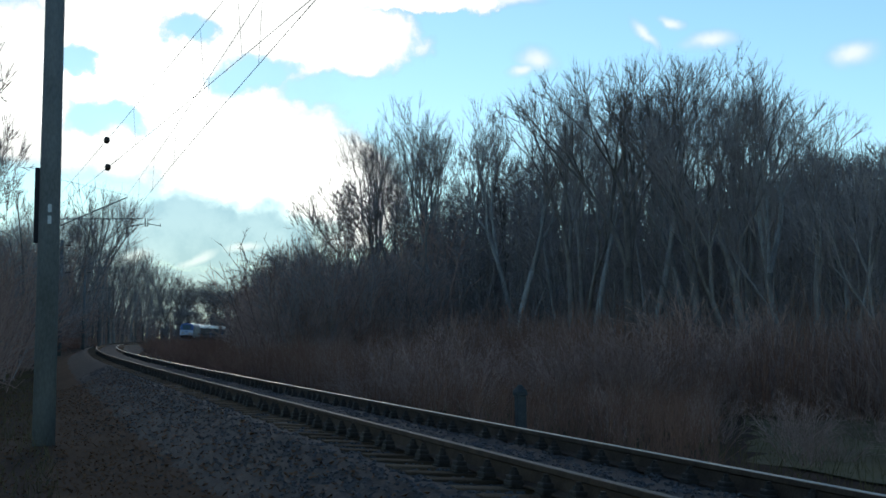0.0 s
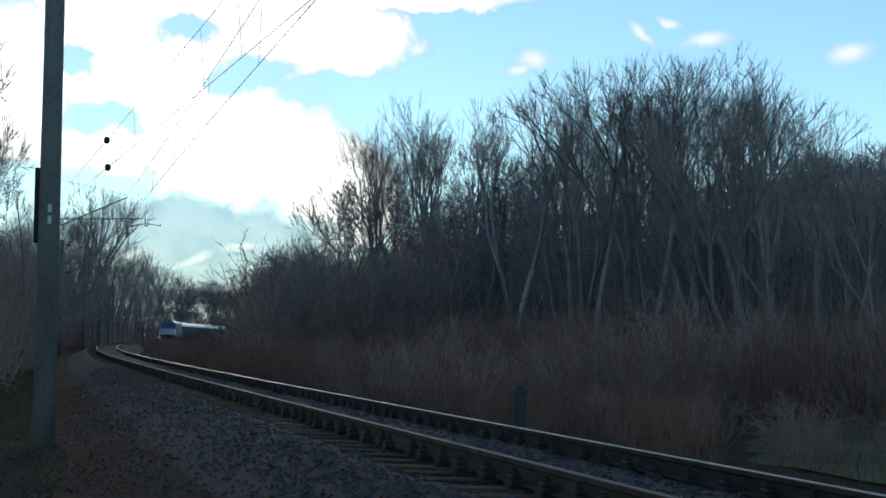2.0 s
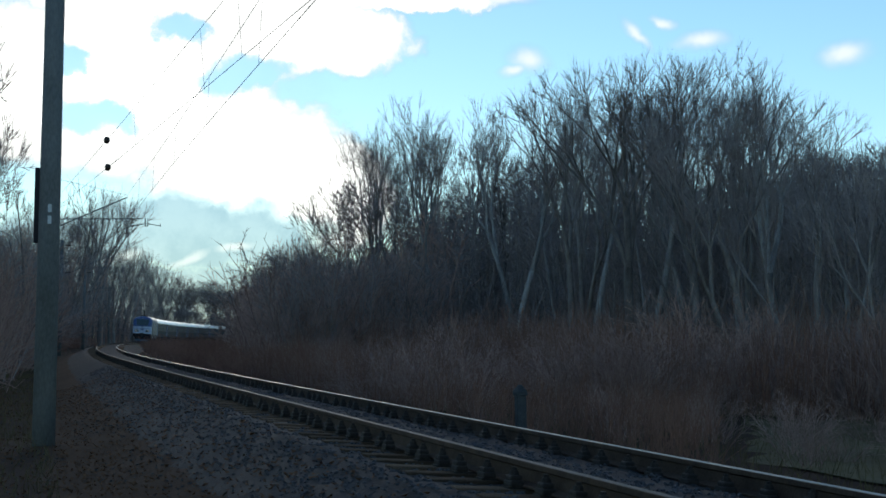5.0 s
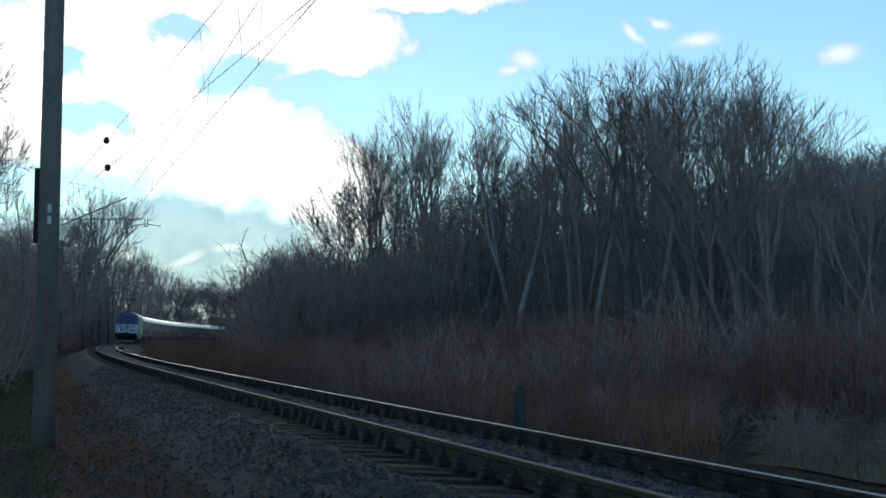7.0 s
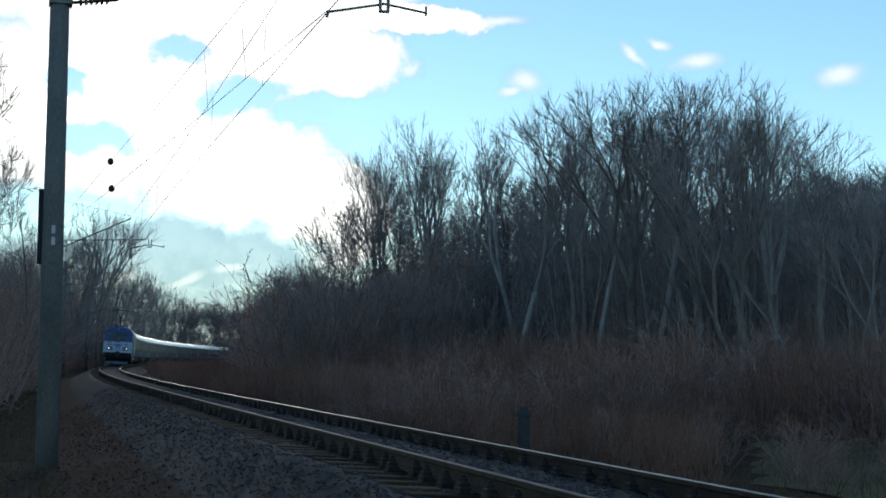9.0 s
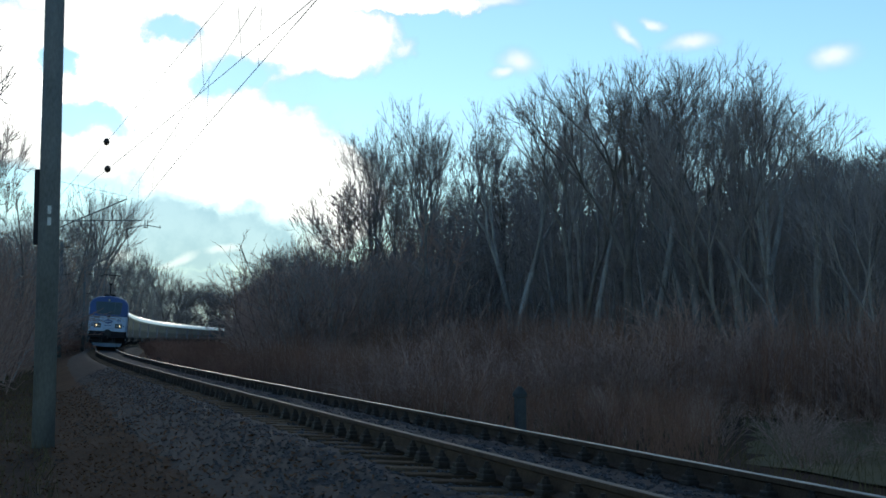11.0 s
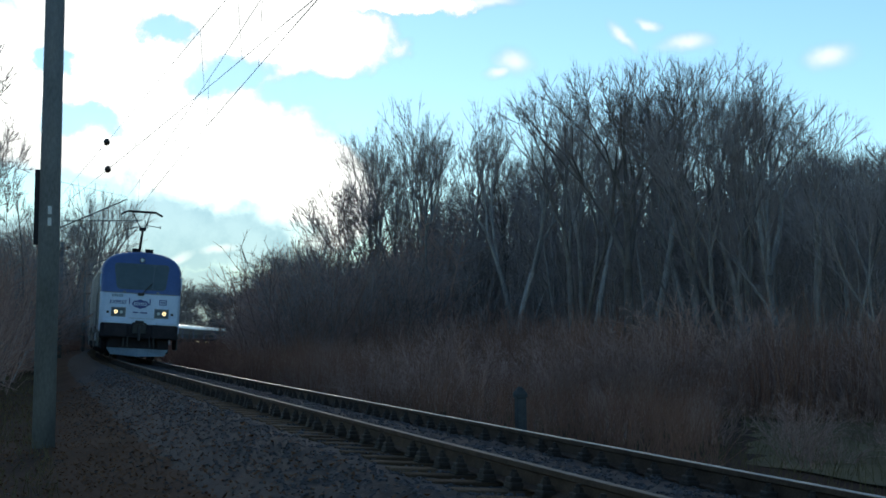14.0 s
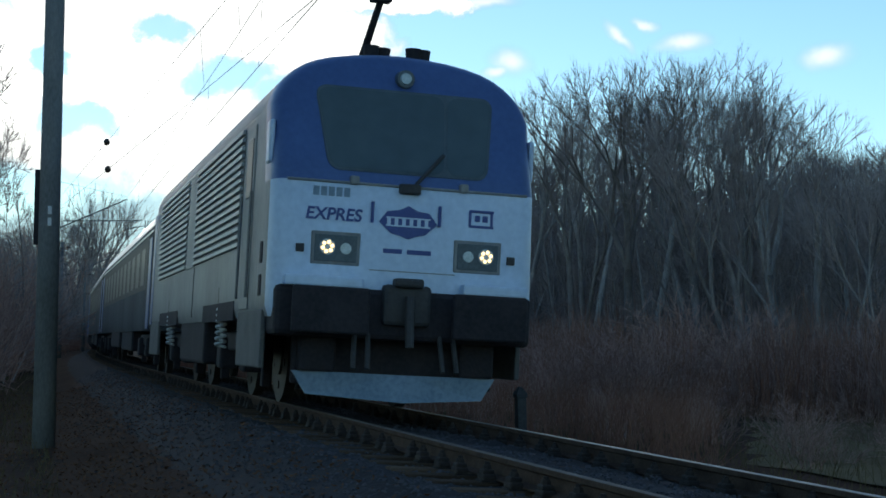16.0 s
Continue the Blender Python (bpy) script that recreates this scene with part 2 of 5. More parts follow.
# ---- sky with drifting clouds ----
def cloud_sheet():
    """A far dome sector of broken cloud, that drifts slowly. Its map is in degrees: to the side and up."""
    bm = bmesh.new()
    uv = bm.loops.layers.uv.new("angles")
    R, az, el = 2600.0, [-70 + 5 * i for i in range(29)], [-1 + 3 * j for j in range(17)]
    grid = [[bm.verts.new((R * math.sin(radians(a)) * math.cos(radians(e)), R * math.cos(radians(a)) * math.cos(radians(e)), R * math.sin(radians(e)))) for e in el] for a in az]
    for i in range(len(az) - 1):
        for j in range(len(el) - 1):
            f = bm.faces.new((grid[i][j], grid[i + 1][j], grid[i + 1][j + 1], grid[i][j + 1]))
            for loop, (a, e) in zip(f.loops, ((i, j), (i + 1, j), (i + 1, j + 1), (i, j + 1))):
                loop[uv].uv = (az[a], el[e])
    m = bpy.data.materials.new("broken cloud")
    m.use_nodes = True
    n, l = m.node_tree.nodes, m.node_tree.links
    n.clear()
    out = n.new("ShaderNodeOutputMaterial")
    src = n.new("ShaderNodeUVMap")
    src.uv_map = "angles"

    def calc(op, a, b=None, c=None):
        x = n.new("ShaderNodeMath")
        x.operation = op
        for k, v in enumerate((a, b, c)):
            if v is None:
                continue
            if isinstance(v, (int, float)):
                x.inputs[k].default_value = v
            else:
                l.new(v, x.inputs[k])
        return x.outputs[0]

    wob = n.new("ShaderNodeTexNoise")
    wob.noise_dimensions = "2D"
    wob.inputs["Scale"].default_value, wob.inputs["Detail"].default_value, wob.inputs["Roughness"].default_value = 0.55, 6, 0.58
    l.new(src.outputs[0], wob.inputs["Vector"])
    shift = n.new("ShaderNodeVectorMath")
    shift.operation = "MULTIPLY_ADD"
    shift.inputs[1].default_value = (2.6, 1.5, 0)
    l.new(wob.outputs["Color"], shift.inputs[0])
    l.new(src.outputs[0], shift.inputs[2])
    centred = n.new("ShaderNodeVectorMath")
    centred.operation = "SUBTRACT"
    centred.inputs[1].default_value = (1.3, 0.75, 0)
    l.new(shift.outputs[0], centred.inputs[0])

    calm = n.new("ShaderNodeMix")
    calm.data_type = "VECTOR"
    calm.inputs["Factor"].default_value = 0.3
    l.new(src.outputs[0], calm.inputs["A"])
    l.new(centred.outputs[0], calm.inputs["B"])

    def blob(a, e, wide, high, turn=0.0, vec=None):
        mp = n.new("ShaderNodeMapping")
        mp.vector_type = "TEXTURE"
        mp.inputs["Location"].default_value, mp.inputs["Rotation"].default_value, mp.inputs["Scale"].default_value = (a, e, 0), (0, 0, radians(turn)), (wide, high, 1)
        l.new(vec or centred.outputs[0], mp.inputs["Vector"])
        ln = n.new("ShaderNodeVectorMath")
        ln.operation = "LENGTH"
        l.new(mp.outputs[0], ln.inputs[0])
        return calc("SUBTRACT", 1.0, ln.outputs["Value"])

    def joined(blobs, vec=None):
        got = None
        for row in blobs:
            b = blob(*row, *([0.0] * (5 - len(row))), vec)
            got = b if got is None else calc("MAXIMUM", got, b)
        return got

    def soft(v, low, high):
        r = n.new("ShaderNodeMapRange")
        r.interpolation_type = "SMOOTHSTEP"
        r.inputs["From Min"].default_value, r.inputs["From Max"].default_value = low, high
        l.new(v, r.inputs["Value"])
        return r.outputs[0]

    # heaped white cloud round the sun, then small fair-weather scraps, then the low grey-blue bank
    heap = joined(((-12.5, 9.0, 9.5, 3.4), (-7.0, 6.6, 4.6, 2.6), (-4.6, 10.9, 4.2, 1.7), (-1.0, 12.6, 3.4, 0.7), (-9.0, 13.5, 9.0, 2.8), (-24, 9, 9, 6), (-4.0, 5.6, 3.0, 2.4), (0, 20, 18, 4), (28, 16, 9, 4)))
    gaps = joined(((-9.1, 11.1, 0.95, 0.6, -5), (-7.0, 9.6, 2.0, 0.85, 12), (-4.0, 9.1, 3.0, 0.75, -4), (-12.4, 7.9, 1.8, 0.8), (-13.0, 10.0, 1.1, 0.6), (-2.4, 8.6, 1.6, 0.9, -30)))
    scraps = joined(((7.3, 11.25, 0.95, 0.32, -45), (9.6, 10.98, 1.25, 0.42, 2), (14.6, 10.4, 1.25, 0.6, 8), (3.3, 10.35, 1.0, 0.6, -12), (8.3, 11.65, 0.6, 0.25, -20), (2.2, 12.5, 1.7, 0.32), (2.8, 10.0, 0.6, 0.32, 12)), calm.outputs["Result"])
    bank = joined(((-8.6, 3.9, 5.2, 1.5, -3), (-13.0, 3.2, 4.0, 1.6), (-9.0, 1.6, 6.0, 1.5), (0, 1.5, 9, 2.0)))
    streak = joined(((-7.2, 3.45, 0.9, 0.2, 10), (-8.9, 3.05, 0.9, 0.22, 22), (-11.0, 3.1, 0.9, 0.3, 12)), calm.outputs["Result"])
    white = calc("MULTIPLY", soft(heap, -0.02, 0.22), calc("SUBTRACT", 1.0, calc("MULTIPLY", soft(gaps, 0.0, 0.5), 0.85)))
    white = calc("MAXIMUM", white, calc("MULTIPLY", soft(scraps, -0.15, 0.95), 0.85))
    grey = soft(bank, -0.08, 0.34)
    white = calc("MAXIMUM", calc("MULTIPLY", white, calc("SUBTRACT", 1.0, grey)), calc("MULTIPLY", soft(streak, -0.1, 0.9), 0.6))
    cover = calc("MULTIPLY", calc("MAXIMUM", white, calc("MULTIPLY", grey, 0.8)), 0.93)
    tone = n.new("ShaderNodeMix")
    tone.data_type = "RGBA"
    tone.inputs["A"].default_value, tone.inputs["B"].default_value = (0.36, 0.57, 0.67, 1), (1.15, 1.15, 1.1, 1)
    l.new(white, tone.inputs["Factor"])
    murk = n.new("ShaderNodeMix")
    murk.data_type = "RGBA"
    murk.inputs["A"].default_value, murk.inputs["B"].default_value = (0.3, 0.49, 0.6, 1), (0.46, 0.66, 0.74, 1)
    l.new(soft(wob.outputs["Fac"], 0.32, 0.68), murk.inputs["Factor"])
    l.new(murk.outputs["Result"], tone.inputs["A"])
    glow, clear, mix = n.new("ShaderNodeEmission"), n.new("ShaderNodeBsdfTransparent"), n.new("ShaderNodeMixShader")
    l.new(tone.outputs["Result"], glow.inputs["Color"])
    l.new(calc("MULTIPLY_ADD", calc("MULTIPLY", soft(heap, 0.25, 0.85), white), 0.7, 1.0), glow.inputs["Strength"])
    l.new(cover, mix.inputs[0])
    l.new(clear.outputs[0], mix.inputs[1])
    l.new(glow.outputs[0], mix.inputs[2])
    l.new(mix.outputs[0], out.inputs[0])
    return tagged(link("backdrop_clouds", bm, m), "broken white cloud drifting before a pale blue sky", "cloud", kind="structure")


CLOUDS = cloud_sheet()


# ---- ground, ballast, track ----
def ground_height(s, lat):
    """The ground's height below the rails beside the line."""
    knots = ((-900, -0.3), (-40, -0.35), (-9, -0.62), (-4.6, -0.74), (-3.0, -0.72), (-2.15, -0.47), (-1.75, -0.62), (-1.2, -1.0), (1.2, -1.05), (3.2, -0.95), (5, -1.1), (12, -1.1), (30, -0.9), (80, 0.0), (900, 3.0))
    for (a, za), (b, zb) in zip(knots, knots[1:]):
        if a <= lat <= b:
            z = za + (zb - za) * (lat - a) / (b - a)
            break
    else:
        z = knots[0][1] if lat < 0 else knots[-1][1]
    if abs(lat) > 3.4:
        z += 0.10 * noise.noise(Vector((s * 0.21, lat * 0.35, 0))) + 0.05 * noise.noise(Vector((s * 0.9, lat * 1.1, 7)))
    return z


def strip(name, along, across, height, material, label, category):
    """A sheet that follows the line."""
    verts, faces, w = [], [], len(across)
    for s in along:
        for lat in across:
            verts.append(rail_point(s, lat, height(s, lat), 0.0)[:])
    for i in range(len(along) - 1):
        for j in range(w - 1):
            faces.append((i * w + j, i * w + j + 1, (i + 1) * w + j + 1, (i + 1) * w + j))
    ob = raw(name, verts, faces, material, smooth=True)
    return tagged(ob, label, category, kind="structure")


near = [-300, -150, -80, -50] + [-40 + 0.8 * i for i in range(150)] + [82 + 4 * i for i in range(60)] + [330, 400, 500, 700, 1000, 1500, 2390]
wide = [-900, -500, -250, -120, -70, -45, -30, -22, -16, -13, -11] + [-9 + 0.5 * i for i in range(12)] + [-3, -2.7, -2.4, -2.15, -1.95, -1.75, -1.2, 1, 3] + [3.5 + 0.7 * i for i in range(14)] + [14, 16, 19, 23, 28, 35, 45, 60, 80, 120, 200, 350, 600, 900]
strip("ground", near, wide, ground_height, M_EARTH, "dark bare earth and leaf litter beside the railway", "ground")
meadow_along = [-30 + 1.0 * i for i in range(50)]
strip("ground_meadow", meadow_along, [7.3 + 0.9 * i for i in range(14)], lambda s, lat: ground_height(s, lat) + 0.03 - 0.3 * max(0, abs(lat - 12) - 5.5) - 0.12 * max(0, s + 17 + 1.5 * noise.noise(Vector((s * 0.4, lat * 0.4, 6))) - (lat + 4) * 2.1), M_MEADOW, "dull green winter meadow grass beyond the track", "grass")


def ballast_height(s, lat):
    """The heap of stones under the sleepers, tilted with the track."""
    a = abs(lat)
    top = -0.2 - lat * math.sin(CANT)
    if a < 1.55:
        z = top
    else:
        z = top - (a - 1.55) * (0.52 if lat < 0 else 0.55)
    if a < 0.6:
        z += 0.04
    elif 0.95 < a < 1.6:
        z += 0.008
    return z + 0.03 * noise.noise(Vector((s * 2.1, lat * 2.3, 3))) + 0.02 * noise.noise(Vector((s * 6, lat * 6, 9)))


bal_along = [-30 + 0.25 * i for i in range(300)] + [45 + 1.0 * i for i in range(120)] + [166 + 5 * i for i in range(90)]
strip("ballast", bal_along, [-2.85 + 0.15 * i for i in range(38)], ballast_height, M_BALLAST, "blue-grey crushed stone ballast under the rails, bed darkened as shade between stones", "ballast")


def stones():
    """Loose ballast stones lying on the heap."""
    rng = np.random.default_rng(5)
    base = np.array([(1, 0, -.3), (-.5, .9, -.3), (-.6, -.8, -.3), (.35, .3, .42), (-.5, .1, .38), (.2, -.6, .34)], float)
    tri = [(0, 3, 5), (0, 1, 3), (1, 4, 3), (1, 2, 4), (2, 5, 4), (2, 0, 5), (3, 4, 5)]
    verts, faces = [], []
    for k in range(38000):
        s = -11 + 46 * rng.random() ** 1.6
        lat = -4.4 + 7.0 * rng.random()
        size = rng.uniform(0.013, 0.03)
        if lat < -2.0 and rng.random() < 0.72 + 0.28 * min(1, (-2.0 - lat) / 1.2) + 0.3 * noise.noise(Vector((s * 0.5, lat * 0.9, 4))):
            continue
        if abs(lat) < 1.35:
            gap = (s - SLEEPER_START) % SLEEPER_GAP
            if (abs(lat) > 0.6 and (gap < 0.15 or gap > SLEEPER_GAP - 0.15)) or abs(abs(lat) - 0.75) < 0.13:
                continue
        a = rng.uniform(0, 6.28)
        c, sn = math.cos(a), math.sin(a)
        jit = base * rng.uniform(0.6, 1.2, (6, 1)) * size
        o = rail_point(s, lat, max(ballast_height(s, lat), ground_height(s, lat)) + size * 0.25, 0.0)
        at = len(verts)
        verts.extend((o.x + x * c - y * sn, o.y + x * sn + y * c, o.z + z) for x, y, z in jit)
        faces.extend((i + at, j + at, q + at) for i, j, q in tri)
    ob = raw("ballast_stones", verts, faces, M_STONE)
    tagged(ob, "loose grey crushed stones lying on the ballast", "stones", kind="stuff")


def leaf_litter():
    """Curled brown leaves and bits of stalk lying over the earth and the edge of the stones."""
    rng = np.random.default_rng(15)
    verts, faces = [], []
    for k in range(18000):
        s, lat = -13 + 42 * rng.random() ** 1.4, rng.uniform(-5.2, -1.5)
        if rng.random() < 0.45 * (lat + 5.2) / 3.7 - 0.5 * noise.noise(Vector((s * 0.45, lat * 0.8, 11))):
            continue
        o = rail_point(s, lat, max(ballast_height(s, lat) if lat > -2.8 else -9, ground_height(s, lat)) + 0.012, 0.0)
        a, size = rng.uniform(0, 6.283), rng.uniform(0.012, 0.032)
        u, v = Vector((math.cos(a), math.sin(a), rng.normal(0, 0.3))) * size, Vector((-math.sin(a), math.cos(a), rng.normal(0, 0.4))) * size * rng.uniform(0.35, 0.7)
        at, up = len(verts), Vector((0, 0, size * rng.uniform(0.1, 0.6)))
        verts.extend(p[:] for p in (o - u + up, o + v, o + u + up, o - v))
        faces.append((at, at + 1, at + 2, at + 3))
    tagged(raw("leaf_litter", verts, faces, M_LEAF), "fallen brown leaves strewn beside the ballast", "leaves", kind="stuff")


SLEEPER_GAP, SLEEPER_START = 0.5806, -0.537 - 0.5806 * 60
stones()
leaf_litter()


def sweep(name, profile, s0, s1, step, lat, material, parent, sink=0.0):
    """A profile of (side, height) points drawn along the line."""
    verts, faces, k, n = [], [], len(profile), int((s1 - s0) / step) + 1
    for i in range(n):
        for x, z in profile:
            verts.append(rail_point(s0 + i * step, lat + x, z - sink)[:])
    for i in range(n - 1):
        for j in range(k):
            j2 = (j + 1) % k
            faces.append((i * k + j, i * k + j2, (i + 1) * k + j2, (i + 1) * k + j))
    ob = raw(name, verts, faces, material, parent)
    return ob


track = tagged(new("railway_track"), "single curved railway track with rusty rails on timber sleepers", "railway track")
WEB = [(-0.075, -0.159), (-0.075, -0.148), (-0.012, -0.128), (-0.009, -0.05), (-0.034, -0.038), (-0.036, -0.006), (0.036, -0.006), (0.034, -0.038), (0.009, -0.05), (0.012, -0.128), (0.075, -0.148), (0.075, -0.159)]
HEAD = [(-0.035, -0.012), (-0.034, -0.003), (-0.026, 0.0), (0.026, 0.0), (0.034, -0.003), (0.035, -0.012)]
for lat in (-0.753, 0.753):
    rail = sweep("rail", WEB, -60, 560, 1.0, lat, M_RUST, track)
    rail["label"] = "rusty steel rail"
    # far head keeps the bright steel, near head the dimmed copy
    head = sweep("running_surface", HEAD, -60, 560, 1.0, lat, M_RUNNING if lat > 0 else M_DIMHEAD, rail)
    head["label"] = "bright worn top of the rail" if lat > 0 else "worn top of the rail, browned for its missing sky glint"

# sleepers with their plates and bolts
bm = boxed(-1.28, 1.28, -0.125, 0.125, -0.335, -0.172, bevel=0.012)
sleeper_mesh = bpy.data.meshes.new("sleeper")
bm.to_mesh(sleeper_mesh)
bm.free()
sleeper_mesh.materials.append(M_SLEEPER)
bm = boxed(-0.17, 0.17, -0.08, 0.08, -0.172, -0.158)
for x in (-0.115, 0.115):
    box(bm, x - 0.045, x + 0.045, -0.085, 0.085, -0.16, -0.118, bevel=0.012)
    box(bm, x - 0.04, x + 0.04, -0.06, 0.06, -0.125, -0.085, bevel=0.012)
    rod(bm, (x, 0, -0.09), (x, 0, -0.035), 0.018, sides=6)
    rod(bm, (x, 0, -0.085), (x, 0, -0.055), 0.034, 0.028, sides=6)
plate_mesh = bpy.data.meshes.new("rail_fastener")
bm.to_mesh(plate_mesh)
bm.free()
plate_mesh.materials.append(M_FASTENER)
for i in range(280):
    s = SLEEPER_START + 38 * SLEEPER_GAP + i * SLEEPER_GAP
    o, q = rail_point(s), rail_point(s + 0.5)
    d = (q - o).normalized()
    m = Matrix.Translation(o) @ pose(0, 0, 0, 0, 0, math.degrees(math.atan2(d.y, d.x)) - 90 + random.uniform(-0.6, 0.6)) @ pose(0, 0, 0, 0, math.degrees(CANT), 0)
    m = m @ Matrix.Translation((random.uniform(-0.04, 0.04), 0, random.uniform(-0.004, 0.002)))
    sl = share("sleeper", sleeper_mesh, track, m)
    if i < 150:
        for x in (-0.753, 0.753):
            share("rail_fastener", plate_mesh, sl, Matrix.Translation((x, 0, 0)))


# ---- bare trees and brush ----
def grow(rng, p, d, length, r, level, spec, out):
    """Branches from p along d, with side shoots; out[level] gathers segments."""
    n = spec["bits"][level]
    wander, lift = spec["wander"][level], spec["lift"][level]
    pts = [np.array(p, float)]
    d = np.array(d, float)
    for i in range(n):
        d = d + rng.normal(0, wander, 3) + np.array((0, 0, lift))
        d /= np.linalg.norm(d)
        pts.append(pts[-1] + d * length / n)
    end = spec["end"][level]
    for i in range(n):
        f0, f1 = i / n, (i + 1) / n
        out[level].append((pts[i], pts[i + 1], r * (1 - f0 * (1 - end)), r * (1 - f1 * (1 - end))))
    if level + 1 >= len(spec["bits"]):
        return
    count = spec["count"][level]
    for k in range(count):
        f = spec["start"][level] + (1 - spec["start"][level]) * (k + rng.random()) / count
        i = min(n - 1, int(f * n))
        g = f * n - i
        at = pts[i] * (1 - g) + pts[i + 1] * g
        ax = pts[i + 1] - pts[i]
        ax /= np.linalg.norm(ax)
        side = np.cross(ax, rng.normal(0, 1, 3))
        side /= max(np.linalg.norm(side), 1e-6)
        a = spec["angle"][level] * rng.uniform(0.7, 1.3)
        nd = ax * math.cos(a) + side * math.sin(a)
        grow(rng, at, nd, length * spec["ratio"][level] * (1.15 - 0.6 * f) * rng.uniform(0.7, 1.2), max(r * (1 - f * (1 - end)) * spec["thin"][level], spec["least"]), level + 1, spec, out)


TALL = dict(bits=(8, 5, 3, 2, 1), wander=(0.05, 0.05, 0.06, 0.06, 0.05), lift=(0.02, 0.06, 0.05, 0.04, 0.0), end=(0.2, 0.2, 0.3, 0.4, 0.1), count=(14, 10, 7, 4), start=(0.4, 0.2, 0.12, 0.12), angle=(0.64, 0.62, 0.66, 0.66), ratio=(0.5, 0.44, 0.48, 0.6), thin=(0.42, 0.42, 0.5, 0.7), least=0.0068)
POLE = dict(TALL, bits=(6, 2, 1, 1, 1), count=(15, 4, 3, 2), start=(0.1, 0.15, 0.12, 0.15), ratio=(0.34, 0.5, 0.5, 0.6), angle=(0.7, 0.65, 0.65, 0.65))




def rise(rng, p, d, length, r, left, form, wood_bits, fine_bits, shoots):
    """A limb that forks again and again, with side shoots and a fan of twigs at each end."""
    n = 3 if left > 3 else 2
    pts, dirs = [np.array(p, float)], []
    d = np.array(d, float)
    for i in range(n):
        d = d + rng.normal(0, form["wander"], 3) + np.array((0, 0, form["lift"]))
        d /= np.linalg.norm(d)
        dirs.append(d)
        pts.append(pts[-1] + d * length / n)
    thin = r * form["thin"]
    for i in range(n):
        wood_bits.append((pts[i], pts[i + 1], r + (thin - r) * i / n, r + (thin - r) * (i + 1) / n))

    def aside(axis, a):
        side = np.cross(axis, rng.normal(0, 1, 3))
        side /= max(np.linalg.norm(side), 1e-6)
        return axis * math.cos(a) + side * math.sin(a)

    if left < form["forks"] - 1:
        for k in range(form["shoots"]):
            i = rng.integers(0, n)
            at = pts[i] + (pts[i + 1] - pts[i]) * rng.random()
            way = aside(dirs[i], rng.uniform(0.45, 0.95)) + np.array((0, 0, 0.2))
            way *= form["shoot"] * rng.uniform(0.5, 1.2) / np.linalg.norm(way)
            shoots.append((at, at + way, form["least"] * 1.3, form["least"]))
            for j in range(form["twigs"]):
                q = at + way * rng.uniform(0.3, 1.0)
                w = aside(way / np.linalg.norm(way), rng.uniform(0.25, 0.75)) + np.array((0, 0, 0.25))
                fine_bits.append((q, q + w * form["shoot"] * rng.uniform(0.35, 0.8), form["least"], 0.001))
    if left == 0:
        for k in range(4):
            w = aside(d, rng.uniform(0.05, 0.45)) + np.array((0, 0, 0.15))
            fine_bits.append((pts[-1], pts[-1] + w * form["shoot"] * rng.uniform(0.5, 1.2), form["least"], 0.001))
        return
    count = 3 if rng.random() < 0.16 else 2
    first = rng.normal(0, 1, 3)
    for k in range(count):
        side = np.cross(d, first)
        side /= max(np.linalg.norm(side), 1e-6)
        a = form["angle"] * rng.uniform(0.55, 1.25) * (1 if k % 2 else -1)
        way = d * math.cos(a) + side * math.sin(a)
        if k == 2:
            way = d
        rise(rng, pts[-1], way, length * form["ratio"] * rng.uniform(0.8, 1.15), max(thin * rng.uniform(0.68, 0.85), form["least"]), left - 1, form, wood_bits, fine_bits, shoots)


BROAD = dict(forks=6, wander=0.055, lift=0.075, thin=0.8, angle=0.35, ratio=0.8, shoots=2, twigs=2, shoot=0.55, least=0.0056, fork=0.42, limbs=3, open=0.3, first=0.155, knots=9)
UPRIGHT = dict(BROAD, angle=0.31, fork=0.46, open=0.22, lift=0.09, limbs=2, first=0.14, knots=11)
DEEP = dict(BROAD, angle=0.34, fork=0.36, open=0.25, limbs=3, first=0.16, knots=6)
FARAWAY = dict(BROAD, forks=5, shoots=1, least=0.016, fork=0.25, open=0.5, angle=0.42, lift=0.05, shoot=1.2, limbs=3)
LIGHT = dict(BROAD, forks=5, shoots=2, least=0.006, fork=0.34, open=0.26, wander=0.1, angle=0.5, lift=0.02, limbs=2, shoot=0.5)


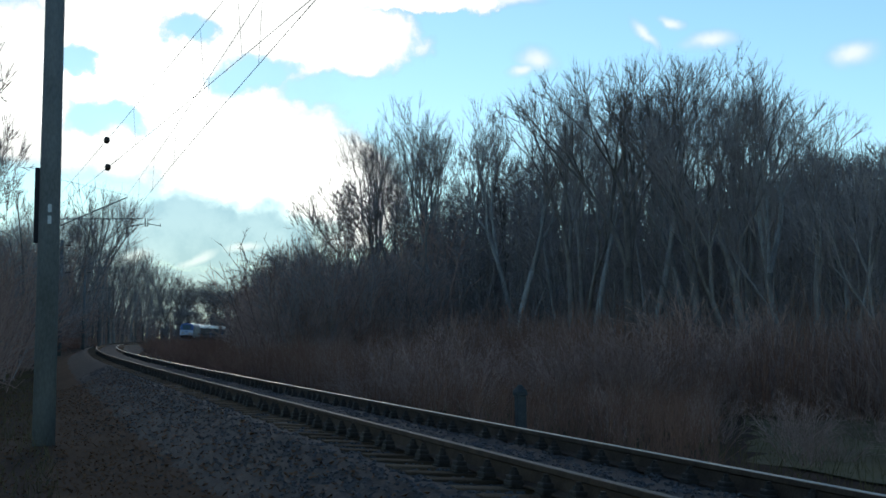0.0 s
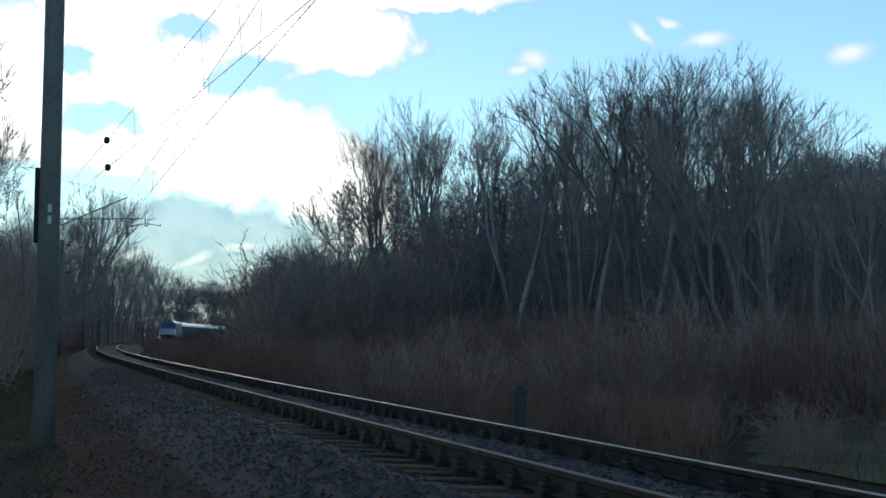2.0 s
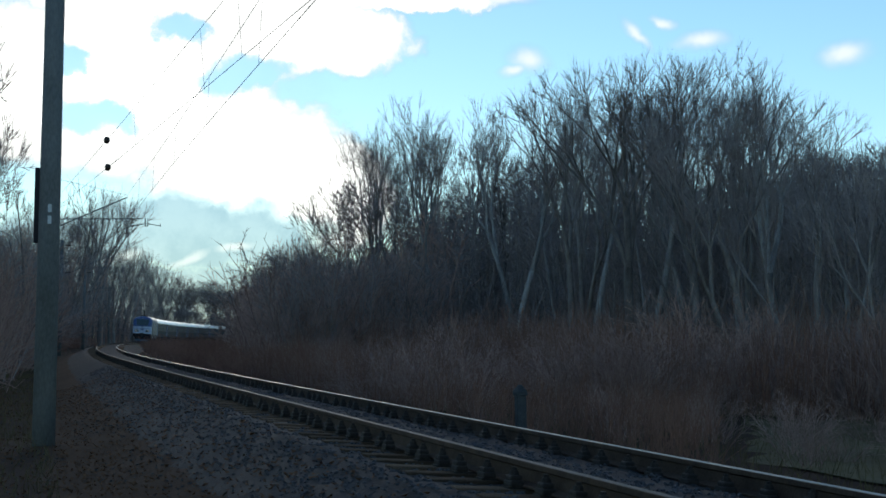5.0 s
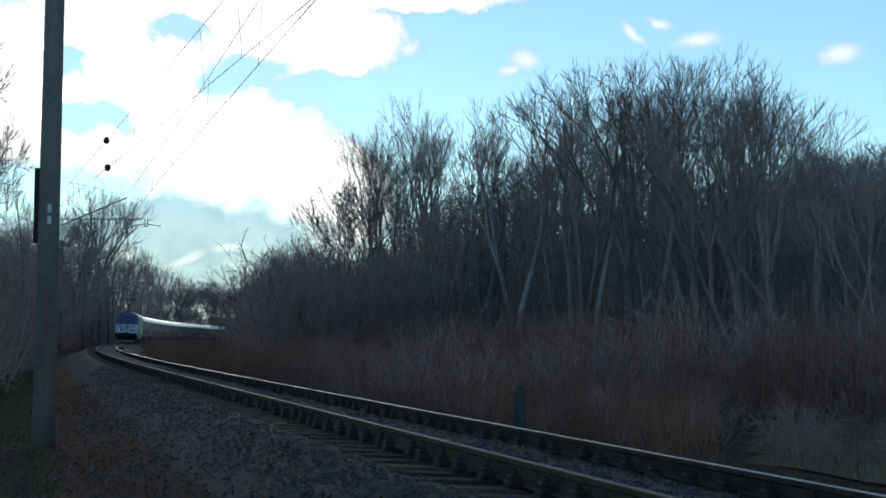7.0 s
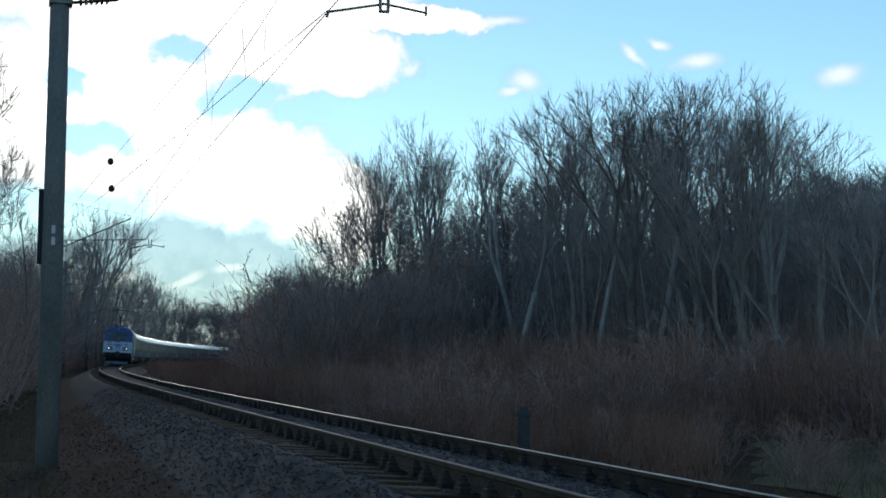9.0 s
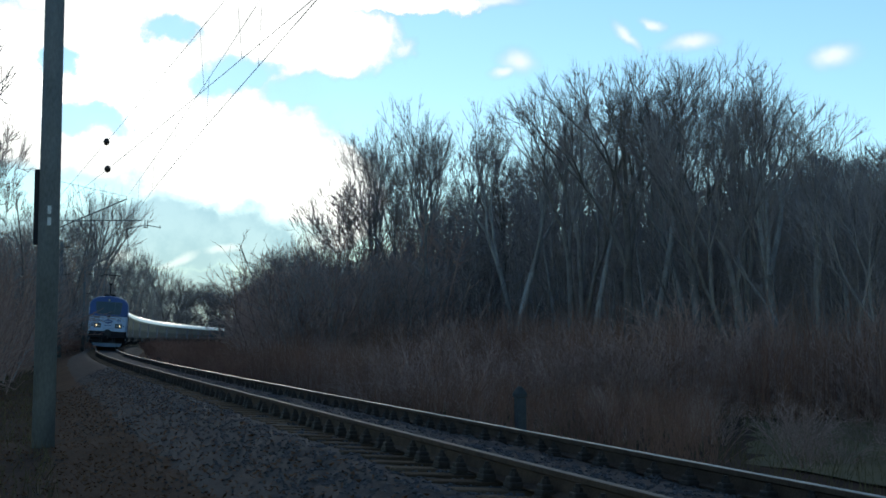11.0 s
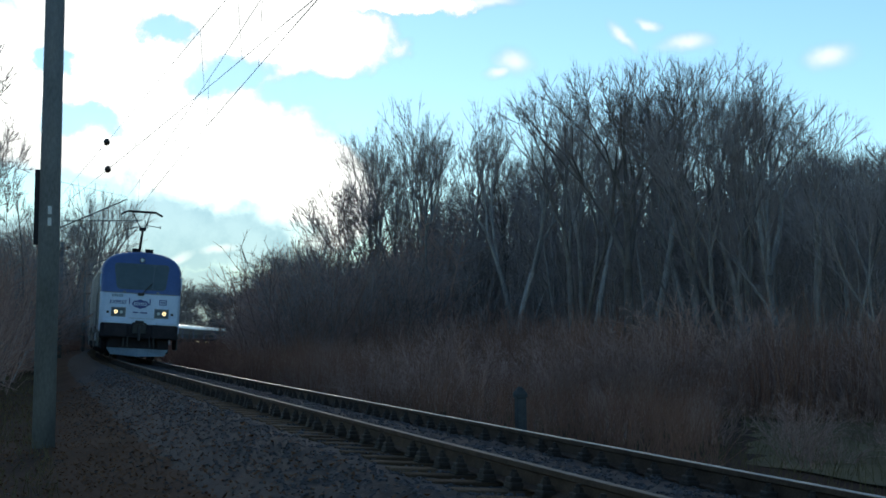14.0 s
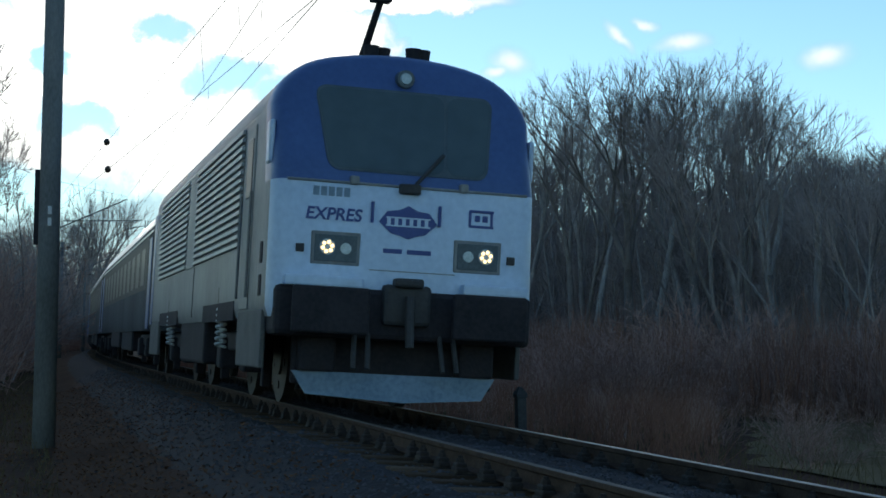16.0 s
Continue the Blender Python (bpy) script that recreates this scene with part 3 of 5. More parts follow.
def fan_tree(name, seed, form, height, r, bark, label, group="bare trees of the wood", stems=1):
    """A bare broad-leaved tree whose limbs fork into a fine domed crown; its foot may have several stems."""
    rng = np.random.default_rng(seed)
    trunk, limbs, fine, shoots = [], [], [], []
    for s in range(stems):
        p = np.array((0.0, 0.0, -0.4)) if s == 0 else np.array((rng.normal(0, 0.25), rng.normal(0, 0.25), -0.4))
        d = np.array((rng.normal(0, 0.04 + 0.1 * (stems > 1)), rng.normal(0, 0.04 + 0.1 * (stems > 1)), 1.0))
        tall, rr = height * form["fork"] * rng.uniform(0.85, 1.15), r * (1.0 if s == 0 else 0.72)
        n = 7
        for i in range(n):
            d = d + rng.normal(0, 0.035, 3) * (1, 1, 0)
            d /= np.linalg.norm(d)
            q = p + d * tall / n
            trunk.append((p, q, rr * ((1.28 if i == 0 else 1.0) - 0.3 * i / n), rr * (1 - 0.3 * (i + 1) / n)))
            # short dead boughs on the bare trunk
            if i > 1 and rng.random() < form["knots"] / 14:
                a = rng.uniform(0, 6.283)
                w = np.array((math.cos(a), math.sin(a), rng.uniform(0.2, 0.9))) * rng.uniform(0.4, 1.5)
                shoots.append((q, q + w, 0.02, 0.008))
                for j in range(5):
                    e = q + w * rng.uniform(0.3, 1)
                    fine.append((e, e + rng.normal(0, 0.3, 3) + np.array((0, 0, 0.25)), form["least"], 0.001))
            p = q
        turn = rng.uniform(0, 6.283)
        count = form["limbs"] if stems == 1 else 2
        for k in range(count):
            a = turn + 6.283 * k / count + rng.normal(0, 0.3)
            o = form["open"] * rng.uniform(0.5, 1.2)
            way = d + np.array((math.cos(a) * math.tan(o), math.sin(a) * math.tan(o), 0))
            rise(rng, p, way / np.linalg.norm(way), height * form["first"] * rng.uniform(0.85, 1.15), rr * 0.7 * (0.8 if k else 0.95), form["forks"] - 1, form, limbs, fine, shoots)
    k = height / max(s[1][2] for s in fine)
    trunk, limbs, fine, shoots = ([(a * k, b * k, ra, rb) for a, b, ra, rb in lv] for lv in (trunk, limbs, fine, shoots))
    ob = tagged(new(name), label, "tree", group)
    tube_object("trunk", trunk, bark, ob, sides=8)
    thick = [b for b in limbs if b[2] > 0.03]
    thin = [b for b in limbs if b[2] <= 0.03] + shoots
    v0, f0 = tubes(thick, 5)
    v1, f1 = tubes(thin, 3)
    v2, f2 = tips(fine)
    me = bpy.data.meshes.new("crown")
    me.from_pydata(v0.tolist() + v1.tolist() + v2.tolist(), [], f0.tolist() + (f1 + len(v0)).tolist() + (f2 + len(v0) + len(v1)).tolist())
    me.materials.append(bark)
    me.materials.append(M_TWIG)
    me.polygons.foreach_set("material_index", [0] * len(f0) + [1] * (len(f1) + len(f2)))
    me.shade_smooth()
    crown = new("crown", me)
    crown.parent = ob
    crown["label"] = "bare forking branches and fine twigs"
    return ob


def tips(segments):
    """Fine twigs: three-sided points."""
    v, f = tubes([(a, b, r, 0.001) for a, b, r, _ in segments], 3)
    n = len(segments)
    base = np.arange(n)[:, None] * 6
    keep = np.concatenate([base + np.array((k, (k + 1) % 3, 3)) for k in range(3)])
    return v, keep


def tree(name, seed, spec, height, r, bark, label, group="bare trees of the wood"):
    """A bare tree: trunk, and a crown of branches and twigs."""
    rng = np.random.default_rng(seed)
    out = [[] for _ in spec["bits"]]
    grow(rng, (0, 0, -0.4), (rng.normal(0, 0.05), rng.normal(0, 0.05), 1), height * 0.9, r, 0, spec, out)
    k = height / max(s[1][2] for lv in out for s in lv)
    out = [[(a * k, b * k, ra, rb) for a, b, ra, rb in lv] for lv in out]
    ob = tagged(new(name), label, "tree", group)
    tube_object("trunk", out[0], bark, ob, sides=7)
    v0, f0 = tubes(out[1], 4)
    v1, f1 = tubes(out[2] + out[3], 3)
    v2, f2 = tips(out[4])
    me = bpy.data.meshes.new("crown")
    me.from_pydata(v0.tolist() + v1.tolist() + v2.tolist(), [], f0.tolist() + (f1 + len(v0)).tolist() + (f2 + len(v0) + len(v1)).tolist())
    me.materials.append(bark)
    me.materials.append(M_TWIG)
    me.polygons.foreach_set("material_index", [0] * len(f0) + [1] * (len(f1) + len(f2)))
    me.shade_smooth()
    crown = new("crown", me)
    crown.parent = ob
    crown["label"] = "bare branches and fine twigs"
    return ob


def shrub(name, seed, height, spread, stems, material, label, count=(7, 3), least=0.008):
    """A leafless shrub: many stems from one foot, branching twice."""
    rng = np.random.default_rng(seed)
    spec = dict(bits=(3, 1, 1), wander=(0.16, 0.2, 0.1), lift=(0.05, 0.05, 0.0), end=(0.35, 0.5, 0.2), count=count, start=(0.12, 0.1), angle=(0.6, 0.7), ratio=(0.42, 0.55), thin=(0.6, 0.7), least=least)
    out = [[], [], []]
    for k in range(stems):
        a, w = rng.uniform(0, 6.283), rng.uniform(0, 1) ** 0.6
        d = (math.cos(a) * w * spread, math.sin(a) * w * spread, 1)
        o = (math.cos(a) * w * 0.7, math.sin(a) * w * 0.7, -0.1)
        grow(rng, o, d, height * rng.uniform(0.6, 1.0), 0.018 * rng.uniform(0.7, 1.3), 0, spec, out)
    ob = tagged(new(name), label, "shrub", "brush along the line")
    tube_object("clump", out[0] + out[1], material, ob, sides=3)
    v, f = tips(out[2])
    raw("crown", v.tolist(), f.tolist(), material, ob, True)
    return ob


GREY_LABEL, PALE_LABEL = "tall bare tree with grey bark at the wood's edge", "tall bare tree with a pale trunk in the wood"
CLUMP_LABEL = "bare tree with several grey stems from one foot"
kinds = [fan_tree("bare_tree", 11, BROAD, 14.0, 0.19, M_PALEBARK, PALE_LABEL), fan_tree("bare_tree", 12, BROAD, 14.0, 0.2, M_BARK, GREY_LABEL), fan_tree("bare_tree", 13, UPRIGHT, 14.0, 0.16, M_PALEBARK, PALE_LABEL),
         fan_tree("bare_tree", 14, DEEP, 14.0, 0.17, M_BARK, CLUMP_LABEL, stems=2), fan_tree("bare_tree", 17, UPRIGHT, 14.0, 0.17, M_PALEBARK, PALE_LABEL), fan_tree("bare_tree", 16, DEEP, 14.0, 0.18, M_BARK, GREY_LABEL)]
poles = [tree("young_tree", 31, POLE, 8.0, 0.07, M_BARK, "slender young bare tree in the thicket", "young trees of the thicket"), tree("young_tree", 32, POLE, 8.0, 0.08, M_BARK, "slender young bare tree in the thicket", "young trees of the thicket")]
sparse = fan_tree("roadside_tree", 61, dict(LIGHT, shoots=3, twigs=3, open=0.4, angle=0.6, least=0.0105), 9.0, 0.065, M_BARK, "sparse bare tree standing beside the mast", "trees beside the path")
lone = fan_tree("lone_tree", 72, dict(LIGHT, least=0.011, fork=0.22, open=0.3, angle=0.4, lift=0.06, shoot=0.8), 14.0, 0.13, M_BARK, "slender bare tree standing out of the low brush", "trees at the wood's thin end", stems=2)
rounds = [fan_tree("round_tree", 51, FARAWAY, 14.0, 0.2, M_BARK, "broad bare tree far along the railway", "far trees"), fan_tree("round_tree", 52, FARAWAY, 14.0, 0.22, M_BARK, "broad bare tree far along the railway", "far trees")]
bushes = [shrub("shrub", 21, 3.0, 0.55, 18, M_BRUSH, "dense leafless brown shrub beside the railway"), shrub("shrub", 22, 3.0, 0.8, 19, M_BRUSH, "dense leafless brown shrub beside the railway"),
          shrub("shrub", 23, 3.0, 0.35, 17, M_TWIG, "upright leafless grey-brown shrub beside the railway")]
used = set()


def plant(kind, s, lat, height, unit, wide=1.0, lean=1.8):
    """A tree or shrub of that height at its place by the line."""
    o = on_ground(s, lat, ground_height(s, lat) - 0.05)
    k = height / unit
    m = Matrix.Translation(o) @ pose(0, 0, 0, random.uniform(-lean, lean), random.uniform(-lean, lean), random.uniform(0, 360)) @ Matrix.Diagonal((k * wide, k * wide, k, 1))
    if kind.name in used:
        return copy_thing(kind, m @ Matrix.Diagonal([1 / x for x in kind.scale] + [1]))
    used.add(kind.name)
    kind.matrix_basis = m
    return kind


def place_tree(kind, a, far, height, unit, wide=1.0):
    """A tree at a bearing and distance from the path beside the line."""
    x, y = far * math.sin(radians(a)), far * math.cos(radians(a))
    s = min(range(0, 600, 2), key=lambda q: abs(on_ground(q, 0).y - y))
    lat = (x - on_ground(s, 0).x) / 0.97
    return plant(kind, s, lat if abs(lat) > 6 or s < 300 else math.copysign(7, lat), height, unit, wide)


CANOPY = ((-8.2, 2.2), (-7.2, 2.7), (-6.0, 3.7), (-4.9, 4.6), (-4.0, 6.3), (-3.0, 7.1), (-2.0, 8.1), (-0.9, 8.9), (0.3, 9.2), (1.5, 9.2), (2.8, 8.7), (3.7, 9.4), (5.0, 10.1), (6.6, 10.6), (8.3, 10.8), (10.0, 10.5), (12.0, 9.9), (13.0, 9.3), (14.0, 8.7), (19.0, 8.6))


# the closed thicket below the crowns
DENSE = ((-8.6, 1.7), (-8.0, 2.1), (-7.2, 2.7), (-6.2, 3.5), (-5.2, 3.3), (-4.4, 2.9), (-3.0, 2.6), (-2.6, 2.8), (-2.1, 3.5), (-1.4, 4.5), (0.0, 5.6), (3.0, 6.8), (8.0, 6.9), (10.5, 6.6), (12.5, 6.9), (19.5, 7.2))


def canopy(a, table=CANOPY):
    for (p, u), (q, v) in zip(table, table[1:]):
        if p <= a <= q:
            return u + (v - u) * (a - p) / (q - p)
    return table[0][1] if a < 0 else table[-1][1]


def wood():
    """The wood beyond the line: its canopy rises towards the near end. Tall trees, and a thicket of young ones among them."""
    rng = random.Random(8)
    for row, (lat, gap, low, high) in enumerate(((22, 3.6, 0.94, 1.06), (26, 4.4, 0.86, 1.04), (29, 6.0, 0.82, 0.98), (33, 7.0, 0.66, 0.86))):
        s = 10.0 + row
        while s < 300:
            ls = lat + rng.uniform(-1.8, 1.8)
            o = on_ground(s, ls)
            a, far = math.degrees(math.atan2(o.x, o.y)), math.hypot(o.x, o.y)
            if (9.0 if row == 2 else -2.2) < a < 19.5:
                h = far * math.tan(radians(canopy(a))) * rng.uniform(low, high) + 1.6
                plant(rng.choice(kinds), s, ls, h, 14.0, wide=rng.uniform(0.95, 1.3) * min(1.0, 14.0 / h) ** 0.3)
            s += gap * rng.uniform(0.7, 1.3) * (1 + max(0, s - 50) / 15)
    # single trees that stand out of the low brush where the wood thins
    for a, far, up, wide in ((-3.75, 112, 6.9, 1.0), (-3.05, 114, 7.2, 1.1), (-2.1, 118, 8.1, 1.0), (-1.75, 108, 7.6, 0.9), (-4.4, 130, 5.2, 0.8), (-5.6, 150, 4.4, 0.9), (-6.3, 160, 3.9, 0.9)):
        place_tree(lone, a, far, far * math.tan(radians(up)) + 1.2, 14.0, wide)
    for lat, gap, high in ((24, 4.2, 0.8), (30, 4.2, 1.0)):
        s = 10.0
        while s < 300:
            ls = lat + rng.uniform(-2, 2)
            o = on_ground(s, ls)
            a, far = math.degrees(math.atan2(o.x, o.y)), math.hypot(o.x, o.y)
            if -8.0 < a < 19.5:
                h = far * math.tan(radians(canopy(a, DENSE))) * high * rng.uniform(0.75, 1.1) + 1.2
                plant(rng.choice(poles), s, ls, h, 8.0, wide=rng.uniform(1.2, 1.7))
            s += gap * rng.uniform(0.7, 1.3) * (1 + max(0, s - 60) / 70)


wood()


def beside(x, y):
    """The stretch along the line and the distance from it of a place."""
    k = int(np.argmin((TRACE[:, 0] - x) ** 2 + (TRACE[:, 1] - y) ** 2))
    px, py, h = LINE[k]
    return k * STEP - 300, (x - px) * math.sin(h) - (y - py) * math.cos(h)


TRACE = np.array(LINE)[:, :2]


def thicket(name, seed, count, span, reach, twigs, label, stout=1.0, table=DENSE, edge=(5, 900), material=M_TWIG):
    """Saplings that fill the inside of the wood, too many to count, between two bearings and two distances of the path."""
    rng = np.random.default_rng(seed)
    stems, fine = [], []
    for k in range(count):
        a, far = rng.uniform(*span), math.sqrt(rng.uniform(reach[0] ** 2, reach[1] ** 2))
        x, y = far * math.sin(radians(a)), far * math.cos(radians(a))
        s, lat = beside(x, y)
        if not edge[0] < lat < edge[1]:
            continue
        o = on_ground(s, lat, ground_height(s, lat))
        h = (far * math.tan(radians(canopy(a, table))) + 1.4) * (1 - 0.5 * rng.random() ** 1.3)
        o = np.array(o)
        way = np.array((rng.normal(0, 0.1), rng.normal(0, 0.1), 1.0))
        mid, top = o + way * h * 0.5, o + way * h + np.array((rng.normal(0, 0.3), rng.normal(0, 0.3), 0))
        stems += [(o, mid, 0.045 * stout, 0.032 * stout), (mid, top, 0.032 * stout, 0.008)]
        for j in range(twigs):
            f = rng.uniform(0.08, 0.97)
            p = o + (top - o) * f
            g = rng.uniform(0, 6.283)
            d = np.array((math.cos(g), math.sin(g), rng.uniform(0.3, 1.6)))
            d *= rng.uniform(0.6, 1.7) / np.linalg.norm(d)
            fine.append((p, p + d, rng.uniform(0.012, 0.022) * stout, 0.001))
    v1, f1 = tubes(stems, 3)
    v2, f2 = tips(fine)
    ob = raw(name, v1.tolist() + v2.tolist(), f1.tolist() + (f2 + len(v1)).tolist(), material, smooth=True)
    return tagged(ob, label, "thicket", kind="stuff")


INSIDE, AFAR = "dense thicket of bare saplings inside the wood", "dense thicket of bare saplings deep in the wood"
thicket("thicket", 41, 1100, (-3.2, 17.5), (52, 72), 40, INSIDE, 1.0, edge=(25, 900))
thicket("thicket", 42, 1300, (-3.6, 17.5), (72, 100), 40, AFAR, 1.5, edge=(25, 900))
thicket("thicket", 43, 1500, (-4.0, 17.5), (100, 145), 44, AFAR, 2.4, edge=(21, 900))
thicket("thicket", 44, 800, (-8.6, 0.0), (95, 190), 42, "dense brown thicket behind the roadside clump", 2.0, edge=(13, 900), material=M_BRUSH)
BESIDE = ((-20.0, 3.9), (-14.2, 3.8), (-12.4, 3.4), (-11.2, 2.8), (-10.4, 2.2), (-9.0, 1.8))
thicket("thicket", 45, 700, (-17.0, -9.0), (95, 330), 40, "dense brown thicket beside the far track", 2.2, BESIDE, (-60, -4.9), M_BRUSH)
thicket("thicket", 46, 700, (-13.0, -3.0), (420, 560), 40, "far bare wood where the track goes out of sight", 5.0, ((-30, 2.0), (30, 2.0)), (7, 300))
thicket("thicket", 48, 300, (-15.0, -5.0), (390, 540), 40, "low far scrub where the track goes out of sight", 4.5, ((-30, 0.6), (30, 0.6)), (-300, -5))


thicket("thicket", 49, 420, (-17.0, -9.5), (120, 400), 40, "low brown scrub beside the far track", 2.6, ((-30, 1.0), (30, 1.0)), (-80, -4.9), M_BRUSH)
thicket("thicket", 50, 420, (-11.5, -4.5), (330, 470), 36, "low brown scrub beside the far track", 4.0, ((-30, 1.3), (30, 1.3)), (8, 200), M_BRUSH)


LOW = ((-30, 0.0), (30, 0.0))
thicket("undergrowth", 53, 900, (-13.2, -5.0), (62, 210), 26, "low brown undergrowth in the bend of the track", 0.7, LOW, (3.3, 14), M_WEED)
thicket("undergrowth", 54, 500, (-15.8, -11.5), (55, 230), 26, "low brown undergrowth on the outside of the bend", 0.7, LOW, (-12, -4.3), M_WEED)


NEAR_SIDE = ((-20.0, 4.2), (-14.2, 4.1), (-12.4, 3.8), (-11.2, 3.2), (-10.4, 2.6), (-9.0, 2.3))


def brush():
    """Thickets along both sides of the line, and the trees on the near side."""
    rng = random.Random(3)
    # at the foot of the wood
    s = 14.0
    while s < 230:
        for lat, low, high in ((20, 1.4, 2.4), (26, 2.6, 4.0), (33, 3.5, 5.5)):
            plant(rng.choice(bushes), s + rng.uniform(-1, 1), lat + rng.uniform(-1.5, 1.5), rng.uniform(low, high), 3.0, wide=1.35)
        s += rng.uniform(2.4, 3.4) * (1 + s / 90)
    # a dense clump close to the line, where it bends away, and its run back to the wood
    for k in range(40):
        s = rng.uniform(64, 100)
        edge = 8.0 + max(0, s - 70) * 0.17
        lat = edge + (18 - edge) * rng.random() ** 1.2
        o = on_ground(s, lat)
        a = math.degrees(math.atan2(o.x, o.y))
        up = 2.0 + max(0.0, min(2.2, (a + 7.9) * 0.8))
        plant(rng.choice(bushes), s, lat, math.hypot(o.x, o.y) * math.tan(radians(up)) * rng.uniform(0.8, 1.0) + 1.5, 3.0, wide=1.0)
    # taller brush that closes the foot of the wood
    for k in range(56):
        plant(rng.choice(bushes[:2]), rng.uniform(6, 66), rng.uniform(16.5, 22), rng.uniform(2.2, 3.8), 3.0, wide=1.3)
    # a lower run of brush between the clump and the meadow
    for k in range(120):
        s = 21 + 46 * rng.random()
        lat = rng.uniform(5.0, 18)
        plant(rng.choice(bushes[:2]), s, lat, rng.uniform(1.0, 1.9) * (1 + (lat - 5) / 13), 3.0, wide=1.4)
    # on the near side
    s = 17.0
    while s < 330:
        for lat in (-5.4, -8.0, -12.0):
            ls = lat + (rng.uniform(-0.5, 0.3) if s < 60 else rng.uniform(-0.8, 0.8))
            o = on_ground(s, ls)
            a, far = math.degrees(math.atan2(o.x, o.y)), math.hypot(o.x, o.y)
            up = next((u + (v - u) * (a - p) / (q - p) for (p, u), (q, v) in zip(NEAR_SIDE, NEAR_SIDE[1:]) if p <= a <= q), 4.0 if a < -15 else 2.3)
            if a > -18.5:
                plant(rng.choice(bushes) if s < 70 else rng.choice(poles), s + rng.uniform(-1, 1), ls, far * math.tan(radians(up)) * rng.uniform(0.8, 1.0) + 1.4, 3.0 if s < 70 else 8.0, wide=0.9 if s < 70 else 1.5)
        s += rng.uniform(2.2, 3.2) * (1 + s / 80)
    for a, far, up in ((-16.1, 34, 12.6), (-15.6, 37, 11.8), (-15.5, 46, 8.6), (-16.5, 42, 11.5), (-15.8, 58, 7.4), (-15.1, 60, 6.2), (-14.6, 70, 5.6), (-14.4, 90, 5.2)):
        place_tree(sparse if far < 65 else poles[0], a, far, far * math.tan(radians(up)) + 1.3, 9.0 if far < 65 else 8.0, 0.55 if far < 65 else 1.2)
    for a, far, up in ((-13.4, 226, 5.2), (-12.7, 222, 5.8), (-12.1, 228, 5.5), (-13.9, 240, 5.0), (-11.6, 250, 4.2), (-10.6, 420, 3.2), (-10.2, 410, 3.3), (-9.8, 425, 2.9), (-11.1, 400, 3.0), (-9.3, 440, 2.4)):
        place_tree(rounds[rng.randrange(2)], a, far, far * math.tan(radians(up)) + 1.0, 14.0, 0.95)
    # woods where the line goes out of sight
    for k in range(30):
        a = rng.uniform(-11.5, -6.5)
        far = rng.uniform(455, 560)
        place_tree(rounds[k % 2], a, far, far * math.tan(radians(rng.uniform(1.9, 2.45))), 14.0, 1.2)
    for k in range(40):
        s = rng.uniform(400, 560)
        plant(rng.choice(rounds), s, rng.uniform(-18, -5) if k % 3 else rng.uniform(12, 60), rng.uniform(8, 12), 14.0, wide=1.6)
    # sprays of dry stalks standing in the meadow
    for k in range(22):
        plant(bushes[k % 2], rng.uniform(3, 18), rng.uniform(6.0, 12.5), rng.uniform(0.7, 1.3), 3.0, wide=1.3)


brush()


def weeds():
    """Dry stalks and rank grass between the track and the wood, and beside the near path."""
    rng = np.random.default_rng(4)
    tall, short = [], []
    for k in range(20000):
        s, lat = 2 + 100 * rng.random() ** 1.25, rng.uniform(4.6, 22)
        edge = 15.5 if s < 18 else max(4.6, 15.5 - (s - 18) * 1.0) + 1.5 * noise.noise(Vector((s * 0.3, 5, 1)))
        low = lat < edge
        if low and (s + 17 < (lat + 4) * 2.2 or rng.random() < 0.3):
            continue
        o = np.array(on_ground(s, lat, ground_height(s, lat)))
        h = rng.uniform(0.35, 1.1) if low else (rng.uniform(1.5, 3.1) if lat > 12 else rng.uniform(0.8, 2.0)) * (0.85 + 0.7 * noise.noise(Vector((s * 0.25, lat * 0.3, 2))))
        if h < 0.35:
            continue
        d = np.array((rng.normal(0, 0.13), rng.normal(0, 0.13), 1.0))
        mid, top = o + d * h * 0.55, o + d * h + np.array((rng.normal(0, 0.12), rng.normal(0, 0.12), 0))
        tall += [(o, mid, 0.009, 0.007), (mid, top, 0.007, 0.003)]
        for j in range(2):
            f = rng.uniform(0.35, 0.95)
            p = o + (top - o) * f
            tall.append((p, p + np.array((rng.normal(0, 0.13), rng.normal(0, 0.13), rng.uniform(0.15, 0.5))), 0.0045, 0.002))
    tagged(tube_object("weed_stalks", tall, M_WEED), "tall dry reddish-brown weed stalks before the wood", "weeds", kind="stuff")
    for k in range(16000):
        if k % 2:
            s, lat = -6 + 60 * rng.random(), rng.uniform(3.4, 16)
        else:
            s, lat = -14 + 70 * rng.random(), rng.uniform(-9, -3.6)
        o = np.array(on_ground(s, lat, ground_height(s, lat)))
        h = rng.uniform(0.08, 0.4) if k % 2 else rng.uniform(0.05, 0.22)
        top = o + np.array((rng.normal(0, 0.4), rng.normal(0, 0.4), 1.0)) * h
        short.append((o, top, 0.006, 0.002))
    tagged(tube_object("rank_grass", short, M_GRASS), "short dry rank grass on both sides of the track", "grass", kind="stuff")


weeds()


